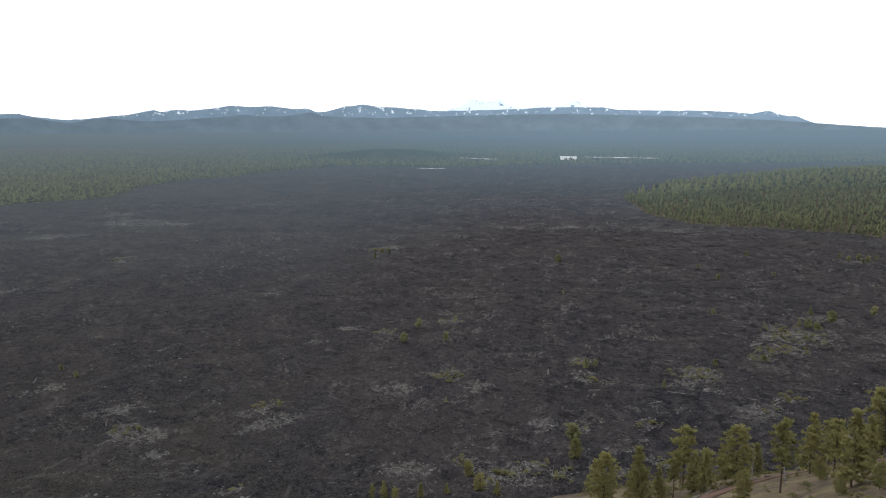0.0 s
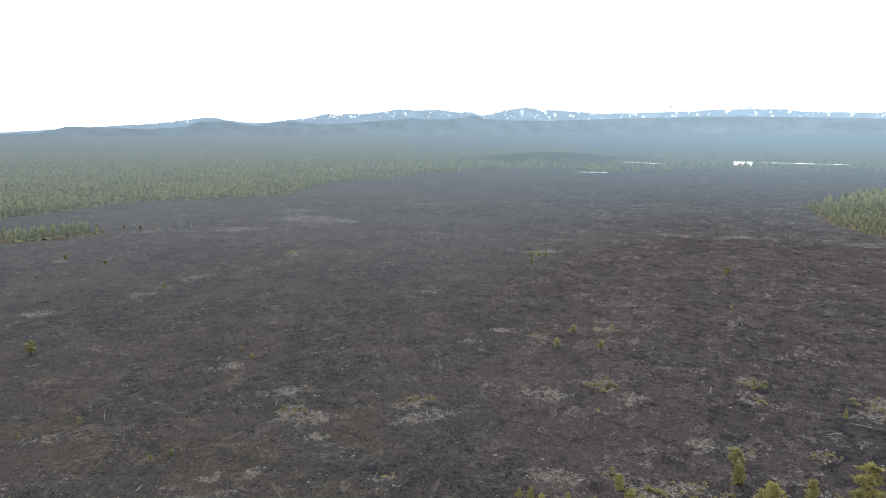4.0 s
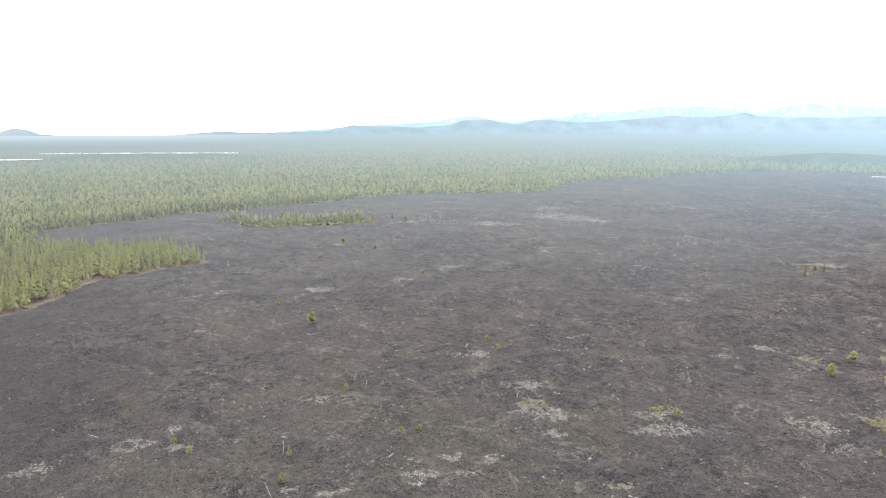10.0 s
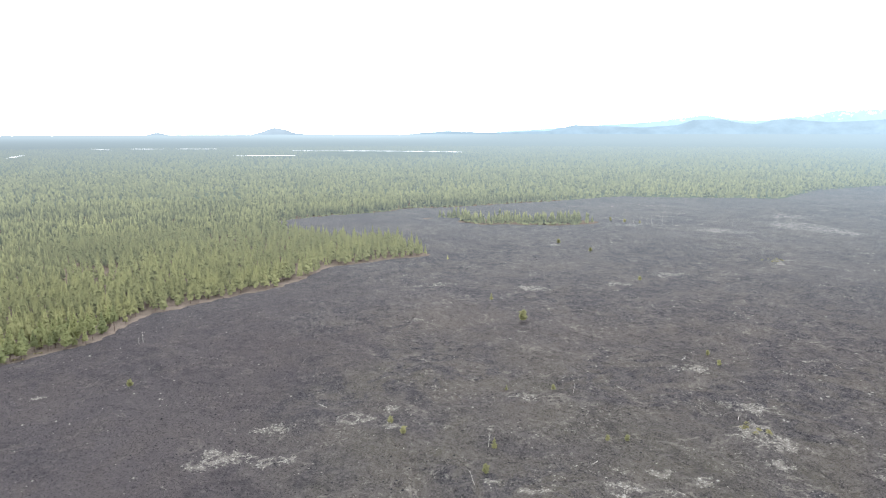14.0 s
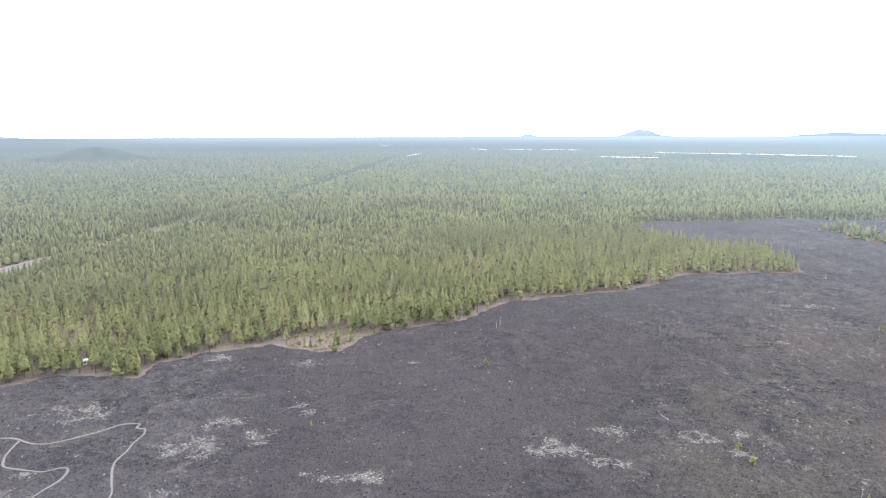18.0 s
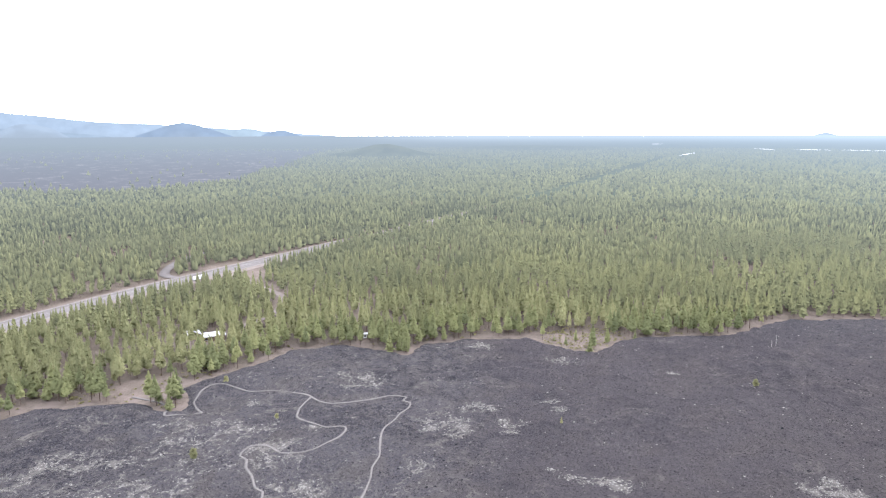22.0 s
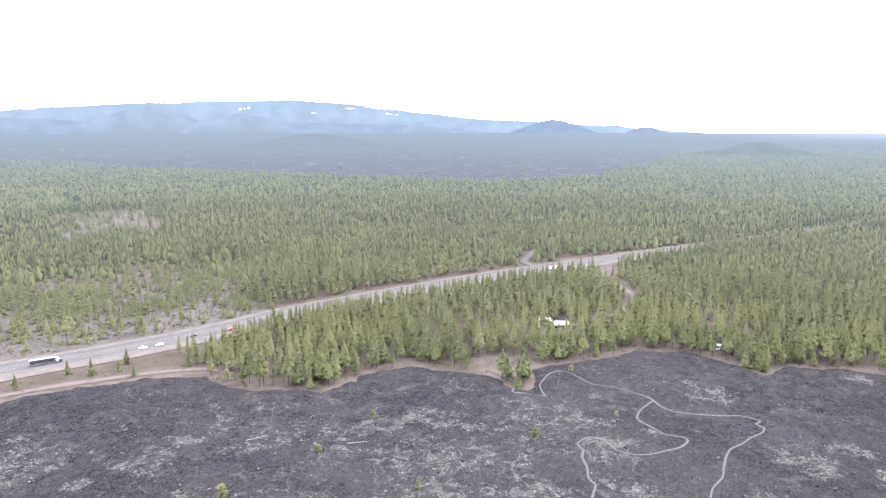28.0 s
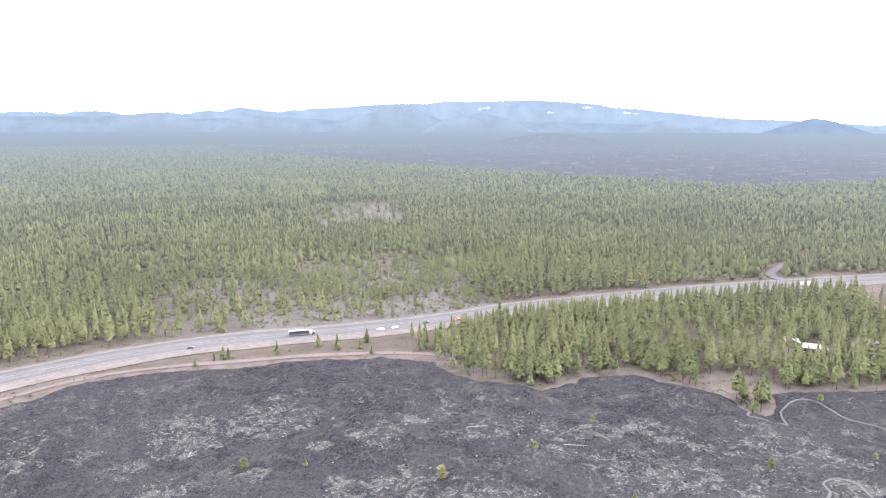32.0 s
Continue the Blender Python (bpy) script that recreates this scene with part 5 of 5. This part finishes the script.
LONE = [(31.2, 409, 5), (30.3, 391, 4.5), (6.9, 673, 11), (6.3, 690, 8), (5.7, 700, 7), (-8.4, 647, 10), (-8.9, 526, 6), (3.3, 427, 9), (1.0, 403, 8), (4.6, 399, 8), (-10.9, 361, 9),
        (-11.7, 362, 6), (-10.0, 272, 11), (-21.1, 385, 6), (-17.3, 347, 6), (-24.6, 400, 6), (-20.7, 499, 6), (-28.9, 503, 11), (-27.5, 519, 9), (-22.8, 723, 8),
        (-31.5, 532, 10), (-20.9, 613, 7), (1.0, 307, 4), (-29.6, 745, 8), (-30.2, 760, 9), (-30.8, 750, 8), (-31.3, 770, 9), (-30.5, 735, 7), (-29.0, 765, 7),
        (-27.4, 485, 8), (-26.8, 490, 7), (-28.0, 478, 9), (-24.8, 640, 6), (-19.4, 655, 6)]
LONE_WEST = [(47.4, 328, 4), (43.4, 327, 4.5), (56.4, 276, 5), (57.5, 287, 4.5), (48.4, 267, 6), (38.7, 277, 4), (37.1, 279, 4), (46.1, 452, 10), (48.8, 516, 7), (36.7, 603, 6),
             (15.3, 315, 4), (49.1, 243, 5), (52.5, 683, 6), (40.7, 743, 7), (43.3, 776, 8), (78.3, 366, 5), (93.4, 291, 4), (138.8, 294, 5), (143.6, 262, 5), (124.7, 272, 6),
             (135, 230, 6), (117.9, 305, 4), (151.8, 236, 8), (168.8, 258, 6), (163.7, 253, 5), (121.8, 358, 5), (39.2, 1000, 8), (38.1, 990, 7), (36.9, 985, 7)]
BUTTE = [(-12.8, 182, 15.5), (-15.6, 169, 15.7), (-19.2, 182, 17.8), (-17.3, 159, 8.9), (-20.9, 161, 10.9), (-23.2, 166, 14.4), (-24.6, 200, 10), (-26.5, 133, 14.5), (-28.4, 155, 13.2), (-29.6, 175, 11.7),
         (-29.1, 138, 4.7), (-31.2, 124, 13.5), (-30, 142, 11.1), (-32.1, 141, 10.1), (-32.9, 200, 20.8), (-23.8, 130, 6.6), (-20, 168, 10.7), (-18.5, 164, 12), (-22.1, 202, 10.9), (-33, 117, 4.5),
         (-30.5, 119, 3.8)]
BUTTE_FOOT = [(6.6, 224, 8.4), (7.6, 224, 7.3), (3.3, 223, 7.3), (-1, 239, 7.7), (-2, 228, 8), (-3.5, 224, 6.9), (-8.7, 238, 4.9), (1, 225, 5.9), (5.6, 221, 7.4), (-10.3, 257, 9.5),
              (-16, 236, 8), (-13.5, 232, 7), (-11.5, 226, 7)]
ROADSIDE = [(172.2, 390, 5), (170.7, 396, 6.3), (170.0, 397, 8.4), (169.6, 398, 7.0), (165.7, 397, 9.1), (162.3, 408, 8.7), (160.7, 400, 10.6), (158.8, 400, 7.8), (158.2, 412, 9.6), (157.8, 388, 6.1),
            (153.1, 396, 14), (151.9, 408, 15), (169.9, 452, 9.8), (153.7, 393, 10.5), (150.4, 412, 12), (146.9, 460, 16), (152.3, 398, 12), (151.2, 402, 13), (150.8, 396, 11)]


def build_single_trees():
    lone = [tree_thing("lone_pine", 400 + i, 1.0, r, foot, lv, 8, "small yellow-green pine standing on the lava", kd, 0.3, False, 5, NEEDLES_YELLOW)
            for i, (r, foot, lv, kd) in enumerate([(0.30, 0.25, 9, "round"), (0.36, 0.2, 8, "round"), (0.25, 0.12, 10, "cone"), (0.33, 0.35, 8, "round")])]
    plant(lone, [(a, d, 0.84 * h) for a, d, h in LONE + LONE_WEST], 31, "lone pines on the lava", True)
    butte = [tree_thing("butte_pine", 420 + i, 1.0, r, foot, lv, n, "tall olive-green pine on the slope of the butte", kd, 0.33, True, 14, NEEDLES_BUTTE)
             for i, (r, foot, lv, n, kd) in enumerate([(0.30, 0.16, 16, 14, "round"), (0.28, 0.1, 18, 13, "cone"), (0.19, 0.38, 14, 7, "round"), (0.29, 0.08, 17, 13, "cone"), (0.25, 0.16, 17, 11, "round")])]
    plant(butte, BUTTE + BUTTE_FOOT, 32, "pines on the butte")
    road = [tree_thing("roadside_pine", 440 + i, 1.0, r, foot, lv, 8, "young pine on the grassy verge of the highway")
            for i, (r, foot, lv) in enumerate([(0.24, 0.06, 10), (0.2, 0.12, 11), (0.28, 0.04, 9)])]
    plant(road, ROADSIDE, 33, "pines beside the highway")
    # the small clearing at the lava's edge
    clear = [tree_thing("clearing_pine", 460 + i, 1.0, r, 0.05, 11, 8, "dark green pine in a clearing by the lava") for i, r in enumerate((0.17, 0.21))]
    plant(clear, [(91.0, 418, 16), (91.2, 404, 10), (89.8, 428, 12), (93.2, 418, 6), (92.4, 428, 8), (87.6, 437, 7), (94.2, 424, 5), (108.2, 399, 13), (107.4, 401, 15), (125.6, 352, 16)], 34, "pines in the clearing")


def c_far(x, y):
    return np.hypot(x - CONE[0], y - CONE[1])


def build_shrubs():
    """Low brush: on the butte and along the shore of the lava."""
    g = rnd(70)
    V, F = [], []
    for i in range(18):
        a, u, r = g.uniform(0, 6.28), g.random(), g.uniform(0.5, 1)
        c, s = math.cos(a), math.sin(a)
        z = 0.25 + 0.75 * u
        q = r * math.sqrt(max(0.05, 1 - (z * 0.9) ** 2))
        b = len(V)
        V += [(c * q * 0.5, s * q * 0.5, z * 0.5), (c * q - s * 0.35, s * q + c * 0.35, z * 0.8), (c * q * 1.1, s * q * 1.1, z), (c * q + s * 0.35, s * q - c * 0.35, z * 0.8)]
        F += [(b, b + 1, b + 2), (b, b + 2, b + 3)]
    T = [(np.array(V), np.array(F), 0)]
    n = 6500
    az, d = g.uniform(-36, 14, n), np.sqrt(g.uniform(90 ** 2, 300 ** 2, n))
    x, y = polar(az, d)
    sd = shore_dist(x, y)
    c = np.hypot(x - CONE[0], y - CONE[1])
    ok = (c < CONE_R + 6) & (g.random(n) < 0.15 + 0.8 * smooth(0.45, 0.65, fbm(x, y, 18, 3, 71)))
    cone_road = line([(-10, 112), (-15, 128), (-20.0, 145), (-21.3, 150), (-23.2, 157), (-25.2, 163), (-27.2, 166), (-29, 166), (-32, 162), (-36, 155), (-41, 145)])
    ok &= seg_dist(x, y, cone_road) > 4.5
    x2, y2 = scatter(5.0, 300, 470, 70, 198, 18, True)
    n = 5000
    az, d = g.uniform(75, 190, n), g.uniform(320, 460, n)
    x3, y3 = polar(az, d)
    sd3 = shore_dist(x3, y3)
    w3 = (sd3 < -3) & (sd3 > -30) & (g.random(n) < 0.45) & (seg_dist(x3, y3, ROAD) > 20)
    n = 30000
    az, d = g.uniform(-36, 40, n), np.sqrt(g.uniform(230 ** 2, 760 ** 2, n))
    x4, y4 = polar(az, d)
    w4 = (g.random(n) < 0.75 * outcrop(x4, y4)) & (c_far(x4, y4) > CONE_R)
    az, d = g.uniform(146, 186, 9000), g.uniform(430, 800, 9000)
    x5, y5 = polar(az, d)
    w5 = (g.random(9000) < 0.6 * sparse(x5, y5)) & (seg_dist(x5, y5, ROAD) > 19) & (shore_dist(x5, y5) < -12)
    n6 = 900
    a6, r6 = g.uniform(0, 6.28, n6), 26 * np.sqrt(g.random(n6))
    cx, cy = polar(91.5, 421)
    x6, y6 = cx + np.cos(a6) * r6 * 1.6, cy + np.sin(a6) * r6
    w6 = (shore_dist(x6, y6) < -3) & (g.random(n6) < 0.3)
    extra = [(x5[w5], y5[w5]), (x6[w6], y6[w6])]
    forest("outcrop_brush", "low yellow-green brush among the pale rocks", (x4[w4], y4[w4]), T, 28, [SHRUB, BARK], 1.3, on_lava=True)
    forest("brush", "low olive and dry brown brush", tuple(np.concatenate([p, q, r] + [e[i] for e in extra]) for i, (p, q, r) in enumerate(((x[ok], x2, x3[w3]), (y[ok], y2, y3[w3])))), T, 27, [SHRUB, BARK], 1.0)


# ---------------------------------------------------------------- dead wood
def build_dead_wood():
    g = rnd(80)
    spots = [(-26.4, 439, 9), (-25.6, 454, 11), (-23.6, 435, 12), (5.2, 742, 9), (-27.2, 426, 10), (-16.3, 322, 7), (-7.8, 358, 9), (33.1, 392, 7), (-18.9, 338, 8), (173, 278, 12), (149.5, 283, 9),
             (63, 312, 6), (-25, 446, 8), (-26, 432, 7), (39.5, 262, 7), (28.6, 320, 9), (27, 335, 7), (15, 300, 7), (141, 268, 9), (-11.3, 330, 6), (-5.0, 240, 5), (-3.8, 241, 4), (-6.2, 243, 6), (-9.6, 243, 5), (-12.4, 250, 6), (-26.9, 452, 10), (-25.2, 440, 12), (-24.9, 455, 9), (-27.1, 470, 11), (-20.3, 368, 7), (-25.6, 336, 7), (-10.6, 349, 7), (-10.0, 288, 6)]
    base = None
    for az, d, L in spots:
        x, y = polar(az, d)
        z = float(lava_z(np.array([x]), np.array([y]), shore_dist(np.array([x]), np.array([y])))[0])
        m = Matrix.LocRotScale((x, y, z + 0.35), Euler((math.pi / 2 + g.normal(0, 0.04), 0, g.uniform(0, 6.28))), (L / 8, L / 8, L / 8))
        if base is None:
            v, f = stem(8, 0.17, 0.06, 6, 0.02, 4)
            v2, f2 = limbs(g, 8, 1.6, 9, 3, 7.5)
            base = link("fallen_log", mesh_from("fallen_log", np.vstack([v, v2]), np.vstack([f, f2 + len(v)]), DEADWOOD), None,
                        "bleached fallen tree trunk lying on the lava", "log", "fallen logs on the lava")
            base.matrix_basis = m
        else:
            copy_thing(base, m).scale = m.to_scale()
    base = None
    for az, d, L in [(77.1, 450, 7), (77.4, 446, 4), (48.9, 268, 6), (50.1, 234, 6), (41.7, 329, 5), (36.0, 985, 8), (35.2, 990, 9), (34.4, 980, 8), (37.4, 995, 8), (30, 1000, 6), (57.5, 283, 4), (-30.6, 146, 8), (-26.8, 143, 6), (-5.5, 236, 5), (-8.3, 238, 6), (-33.2, 172, 12), (-11.6, 244, 5), (-24.4, 178, 9)]:
        x, y = polar(az, d)
        ax, ay = np.array([x]), np.array([y])
        z = float(max(lava_z(ax, ay, shore_dist(ax, ay))[0], ground_z(ax, ay)[0]))
        m = Matrix.LocRotScale((x, y, z), Euler((g.normal(0, 0.08), g.normal(0, 0.08), g.uniform(0, 6.28))), (L / 8,) * 3)
        if base is None:
            v, f = stem(8, 0.16, 0.04, 6, 0.03, 4)
            v2, f2 = limbs(g, 8, 1.5, 12, 2, 7.5)
            base = link("dead_tree", mesh_from("dead_tree", np.vstack([v, v2]), np.vstack([f, f2 + len(v)]), DEADWOOD), None,
                        "bleached standing dead tree with bare limbs", "dead tree", "standing dead trees")
            base.matrix_basis = m
        else:
            copy_thing(base, m).scale = m.to_scale()


# ---------------------------------------------------------------- vehicles on the highway
def road_spot(az, offset):
    """A point of the highway at a heading, with the direction of travel towards smaller headings."""
    a = np.degrees(np.arctan2(-ROAD[:, 0], ROAD[:, 1])) % 360
    i = int(np.argmin(np.abs(a - az)))
    i = min(max(i, 1), len(ROAD) - 2)
    best = None
    for u in np.linspace(-1, 1, 81):
        p = ROAD[i] + (ROAD[i + 1] - ROAD[i]) * u if u >= 0 else ROAD[i] + (ROAD[i] - ROAD[i - 1]) * u
        e = abs(np.degrees(np.arctan2(-p[0], p[1])) % 360 - az)
        if best is None or e < best[0]:
            best = (e, p)
    t = ROAD[i + 1] - ROAD[i - 1]
    t = t / np.hypot(*t)
    q = best[1] + np.array([-t[1], t[0]]) * offset
    return pose(q[0], q[1], float(ground_z(q[0], q[1])) + 0.82, 0, 0, math.degrees(math.atan2(t[1], t[0])))


CAR_PAINT = {}


def paint(name, rgb):
    if name not in CAR_PAINT:
        CAR_PAINT[name] = plain(name, rgb, tuple(c * 0.9 for c in rgb), 1.0, 0.3)
    return CAR_PAINT[name]


GLASS = plain("dark_glass", (0.02, 0.022, 0.025), (0.015, 0.015, 0.02), 1.0, 0.08)
RUBBER = plain("tyre_rubber", (0.02, 0.02, 0.02), (0.03, 0.03, 0.03), 0.3, 0.9)
STEEL = plain("bright_steel", (0.6, 0.6, 0.6), (0.5, 0.5, 0.5), 0.5, 0.3, 1.0)


def wheels(parent, xs, half, r, w=0.25):
    for x in xs:
        for sgn in (-1, 1):
            bm = bmesh.new()
            wheel_mesh(bm, x, sgn * half, r, w)
            wh = part("wheel", bm, RUBBER, parent)
            bm = bmesh.new()
            wheel_mesh(bm, x, sgn * (half + w / 2 + 0.01), r * 0.55, 0.03)
            bmesh.ops.translate(bm, verts=bm.verts, vec=(0, 0, r * 0.45))
            part("rim", bm, STEEL, wh)


def car(label, rgb, paint_name, pickup=False):
    root = new("car")
    tagged(root, label, "car", "vehicles on the highway")
    p = paint(paint_name, rgb)
    bm = bmesh.new()
    block(bm, -2.3, 2.3, -0.9, 0.9, 0.35, 0.95, 0.16)
    part("body", bm, p, root)
    bm = bmesh.new()
    vs = block(bm, -0.2 if pickup else -1.7, 1.0, -0.78, 0.78, 0.9, 1.5)
    for q in vs:
        if q.co.z > 1.2:
            q.co.x = q.co.x * 0.72
            q.co.y *= 0.86
    part("windows", bm, GLASS, root)
    bm = bmesh.new()
    block(bm, -0.15 if pickup else -1.25, 0.72, -0.68, 0.68, 1.49, 1.56, 0.03)
    part("roof", bm, p, root)
    wheels(root, (-1.45, 1.45), 0.82, 0.33)
    for sgn in (-1, 1):
        bm = bmesh.new()
        block(bm, 2.27, 2.33, sgn * 0.62 - 0.18, sgn * 0.62 + 0.18, 0.62, 0.78)
        part("headlight", bm, STEEL, root)
    return root


def truck():
    root = new("semi_truck")
    tagged(root, "long lorry with a white-topped black trailer on the highway", "truck")
    white, black = paint("trailer_white", (0.36, 0.36, 0.36)), paint("trailer_black", (0.03, 0.03, 0.035))
    bm = bmesh.new()
    block(bm, -9.0, 5.0, -1.28, 1.28, 1.15, 3.75, 0.05)
    tr = part("trailer", bm, black, root, "black trailer side")
    bm = bmesh.new()
    block(bm, -9.03, 5.03, -1.31, 1.31, 3.65, 4.0, 0.06)
    part("trailer_roof", bm, white, tr)
    bm = bmesh.new()
    block(bm, -9.06, -8.98, -1.2, 1.2, 1.2, 3.6)
    part("trailer_door", bm, white, tr)
    bm = bmesh.new()
    block(bm, -9.0, 5.0, -1.25, 1.25, 0.95, 1.17)
    part("trailer_frame", bm, white, tr)
    bm = bmesh.new()
    block(bm, 5.6, 7.6, -1.2, 1.2, 0.7, 3.5, 0.18)
    part("cab", bm, white, root, "white cab")
    bm = bmesh.new()
    block(bm, 7.5, 9.3, -1.05, 1.05, 0.7, 2.0, 0.2)
    part("bonnet", bm, black, root)
    bm = bmesh.new()
    block(bm, 7.58, 7.66, -1.0, 1.0, 2.2, 3.0)
    part("windscreen", bm, GLASS, root)
    wheels(root, (-7.6, -6.3, 5.2, 6.4, 8.6), 1.1, 0.52, 0.4)
    return root


def box_truck():
    root = new("box_truck")
    tagged(root, "white box lorry standing at the road junction", "truck")
    white = paint("trailer_white", (0.8, 0.8, 0.8))
    bm = bmesh.new()
    block(bm, -6.5, 3.5, -1.25, 1.25, 0.9, 3.6, 0.06)
    part("cargo_box", bm, white, root)
    bm = bmesh.new()
    block(bm, 3.7, 5.6, -1.15, 1.15, 0.6, 2.7, 0.2)
    part("cab", bm, white, root)
    bm = bmesh.new()
    block(bm, 5.5, 5.64, -1.0, 1.0, 1.6, 2.4)
    part("windscreen", bm, GLASS, root)
    wheels(root, (-4.8, -3.7, 4.6), 1.05, 0.5, 0.35)
    return root


def build_vehicles():
    lorry = truck()
    lorry.matrix_basis = road_spot(163.7, -5.0)
    lorry.scale = (0.87, 0.87, 0.87)
    car("white saloon car driving on the highway", (0.8, 0.8, 0.8), "car_white").matrix_basis = road_spot(157.3, -9.0)
    car("white pickup truck driving on the highway", (0.78, 0.78, 0.78), "car_white", True).matrix_basis = road_spot(156.1, -9.0)
    car("black car driving on the highway", (0.03, 0.03, 0.035), "car_black").matrix_basis = road_spot(153.4, -5.0)
    car("dark grey car driving on the highway", (0.05, 0.05, 0.055), "car_grey").matrix_basis = road_spot(172.6, -9.0)
    car("red car driving on the highway", (0.35, 0.03, 0.03), "car_red").matrix_basis = road_spot(150.9, -9.0)
    box_truck().matrix_basis = road_spot(124.2, -14.0)


# ---------------------------------------------------------------- buildings
ROOF_WHITE = plain("white_metal_roof", (0.30, 0.30, 0.295), (0.24, 0.24, 0.24), 4.0, 0.6)
TIMBER = plain("brown_timber_wall", (0.16, 0.11, 0.075), (0.11, 0.078, 0.055), 1.0)
WALL_WHITE = plain("pale_wall", (0.62, 0.61, 0.58), (0.52, 0.51, 0.49), 3.0)


def gable(bm, x0, x1, y0, y1, z0, z1, thick=0.25):
    """A pitched roof along x."""
    ym = (y0 + y1) / 2
    for ya, yb in ((y0, ym), (y1, ym)):
        a = [bm.verts.new(c) for c in ((x0, ya, z0), (x1, ya, z0), (x1, yb, z1), (x0, yb, z1), (x0, ya, z0 + thick), (x1, ya, z0 + thick), (x1, yb, z1 + thick), (x0, yb, z1 + thick))]
        for f in ((0, 1, 2, 3), (4, 5, 6, 7), (0, 1, 5, 4), (1, 2, 6, 5), (2, 3, 7, 6), (3, 0, 4, 7)):
            bm.faces.new([a[i] for i in f])
    bmesh.ops.recalc_face_normals(bm, faces=bm.faces)


def house(name, label, m, L, W, h, rise, wall, roof, bays):
    root = new(name)
    tagged(root, label, "building")
    bm = bmesh.new()
    block(bm, -L / 2, L / 2, -W / 2, W / 2, -0.5, h)
    wl = part("wall", bm, wall, root)
    bm = bmesh.new()
    gable(bm, -L / 2 - 0.7, L / 2 + 0.7, -W / 2 - 0.9, W / 2 + 0.9, h, h + rise)
    part("roof", bm, roof, root)
    for sgn in (-1, 1):
        for i in range(bays):
            x = (i + 0.5) / bays * L - L / 2
            bm = bmesh.new()
            block(bm, x - 0.28 * L / bays, x + 0.28 * L / bays, sgn * W / 2 - 0.06, sgn * W / 2 + 0.06, h * 0.3, h * 0.78)
            win = part("window", bm, GLASS, root)
            bm = bmesh.new()
            block(bm, x - 0.3 * L / bays, x + 0.3 * L / bays, sgn * W / 2 - 0.1, sgn * W / 2 + 0.1, h * 0.25, h * 0.3)
            part("window_sill", bm, WALL_WHITE, win)
    root.matrix_basis = m
    return root


def build_buildings():
    x, y = polar(122.6, 448)
    house("visitor_building", "low timber visitor building with a white roof among the pines", pose(x, y, 0.2, 0, 0, 122.6 + 8), 13, 8, 3.2, 1.6, TIMBER, ROOF_WHITE, 4)
    x, y = polar(124.1, 455)
    house("visitor_annex", "small timber annex with a white roof among the pines", pose(x, y, 0.2, 0, 0, 122.6 + 98), 9, 7, 3.2, 2.2, TIMBER, ROOF_WHITE, 3)
    x, y = polar(110.4, 430)
    house("path_shelter", "small white shelter at the edge of the wood", pose(x, y, 0.2, 0, 0, 110), 4, 2.6, 2.3, 0.6, WALL_WHITE, ROOF_WHITE, 2)
    x, y, z, k = settle(*polar(-9.0, 2720), 0.0)
    ob = house("warehouse", "long white warehouse far across the lava", pose(x, y, z, 0, 0, -9), 62, 30, 12, 2, paint("warehouse_white", (0.8, 0.8, 0.78)), paint("warehouse_roof", (0.6, 0.6, 0.58)), 0)
    ob.scale = (k, k, k)


# ---------------------------------------------------------------- far snowfields and ponds on the plain
def strip(name, label, a0, a1, d0, d1, mat, seed, lift=3.0, category="snow"):
    az = np.linspace(a0, a1, 60)
    dm = np.interp(az, [a0, a1], [d0, d1])
    half = 0.016 * dm * (fbm(az * 30, az * 0, 12, 4, seed) - 0.22).clip(0.02, 1) * np.sin(np.linspace(0.15, math.pi - 0.15, 60)) ** 0.5
    rows = []
    for k in (-1, 0, 1):
        x, y = polar(az, dm + k * half)
        x, y, z, _ = settle(x, y, np.full(len(az), 12.0 + lift) + 0.4 * (k == 0))
        rows.append(np.stack([x, y, z], -1))
    link(name, mesh_from(name, np.concatenate(rows), grid_faces(3, 60), mat, flat=False), label=label, category=category, kind="structure")


def build_far_details():
    m, nt, b = material("far_snow", 0.9)
    b.inputs["Base Color"].default_value = (0.5, 0.51, 0.53, 1)
    strip("snowfield", "white snow-covered meadow far out on the plain", 51.3, 65, 3480, 3820, m, 3, 8)
    strip("snowfield", "small white meadow far out on the plain", 64.8, 69.5, 3220, 3290, m, 4)
    strip("snowfield", "pale strip of open ground beyond the lava", -3.4, -0.2, 2460, 2590, m, 5)
    strip("snowfield", "pale strip of open ground beyond the lava", 1.0, 3.3, 2092, 2098, m, 6, -6)
    strip("snowfield", "pale strip of open ground beyond the warehouse", -16, -10.3, 2600, 2660, m, 7)
    dim, nt, b = material("far_meadow", 0.9)
    b.inputs["Base Color"].default_value = (0.27, 0.28, 0.29, 1)
    for k, (a0, a1, d0, d1) in enumerate(((78.2, 79.6, 4515, 4790), (74.6, 77.0, 4560, 4670), (70.8, 73.9, 4500, 4570), (86.1, 87.0, 6240, 6240))):
        strip("snowfield", "thin white strip of open ground far out on the plain", a0, a1, d0, d1, dim, 9 + k)
    strip("far_road", "pale stretch of the highway far out in the woods", 83.7, 84.9, 3700, 3300, m, 8, 6, "road")


build_roads()
build_single_trees()
build_shrubs()
build_dead_wood()
build_vehicles()
build_buildings()
build_far_details()
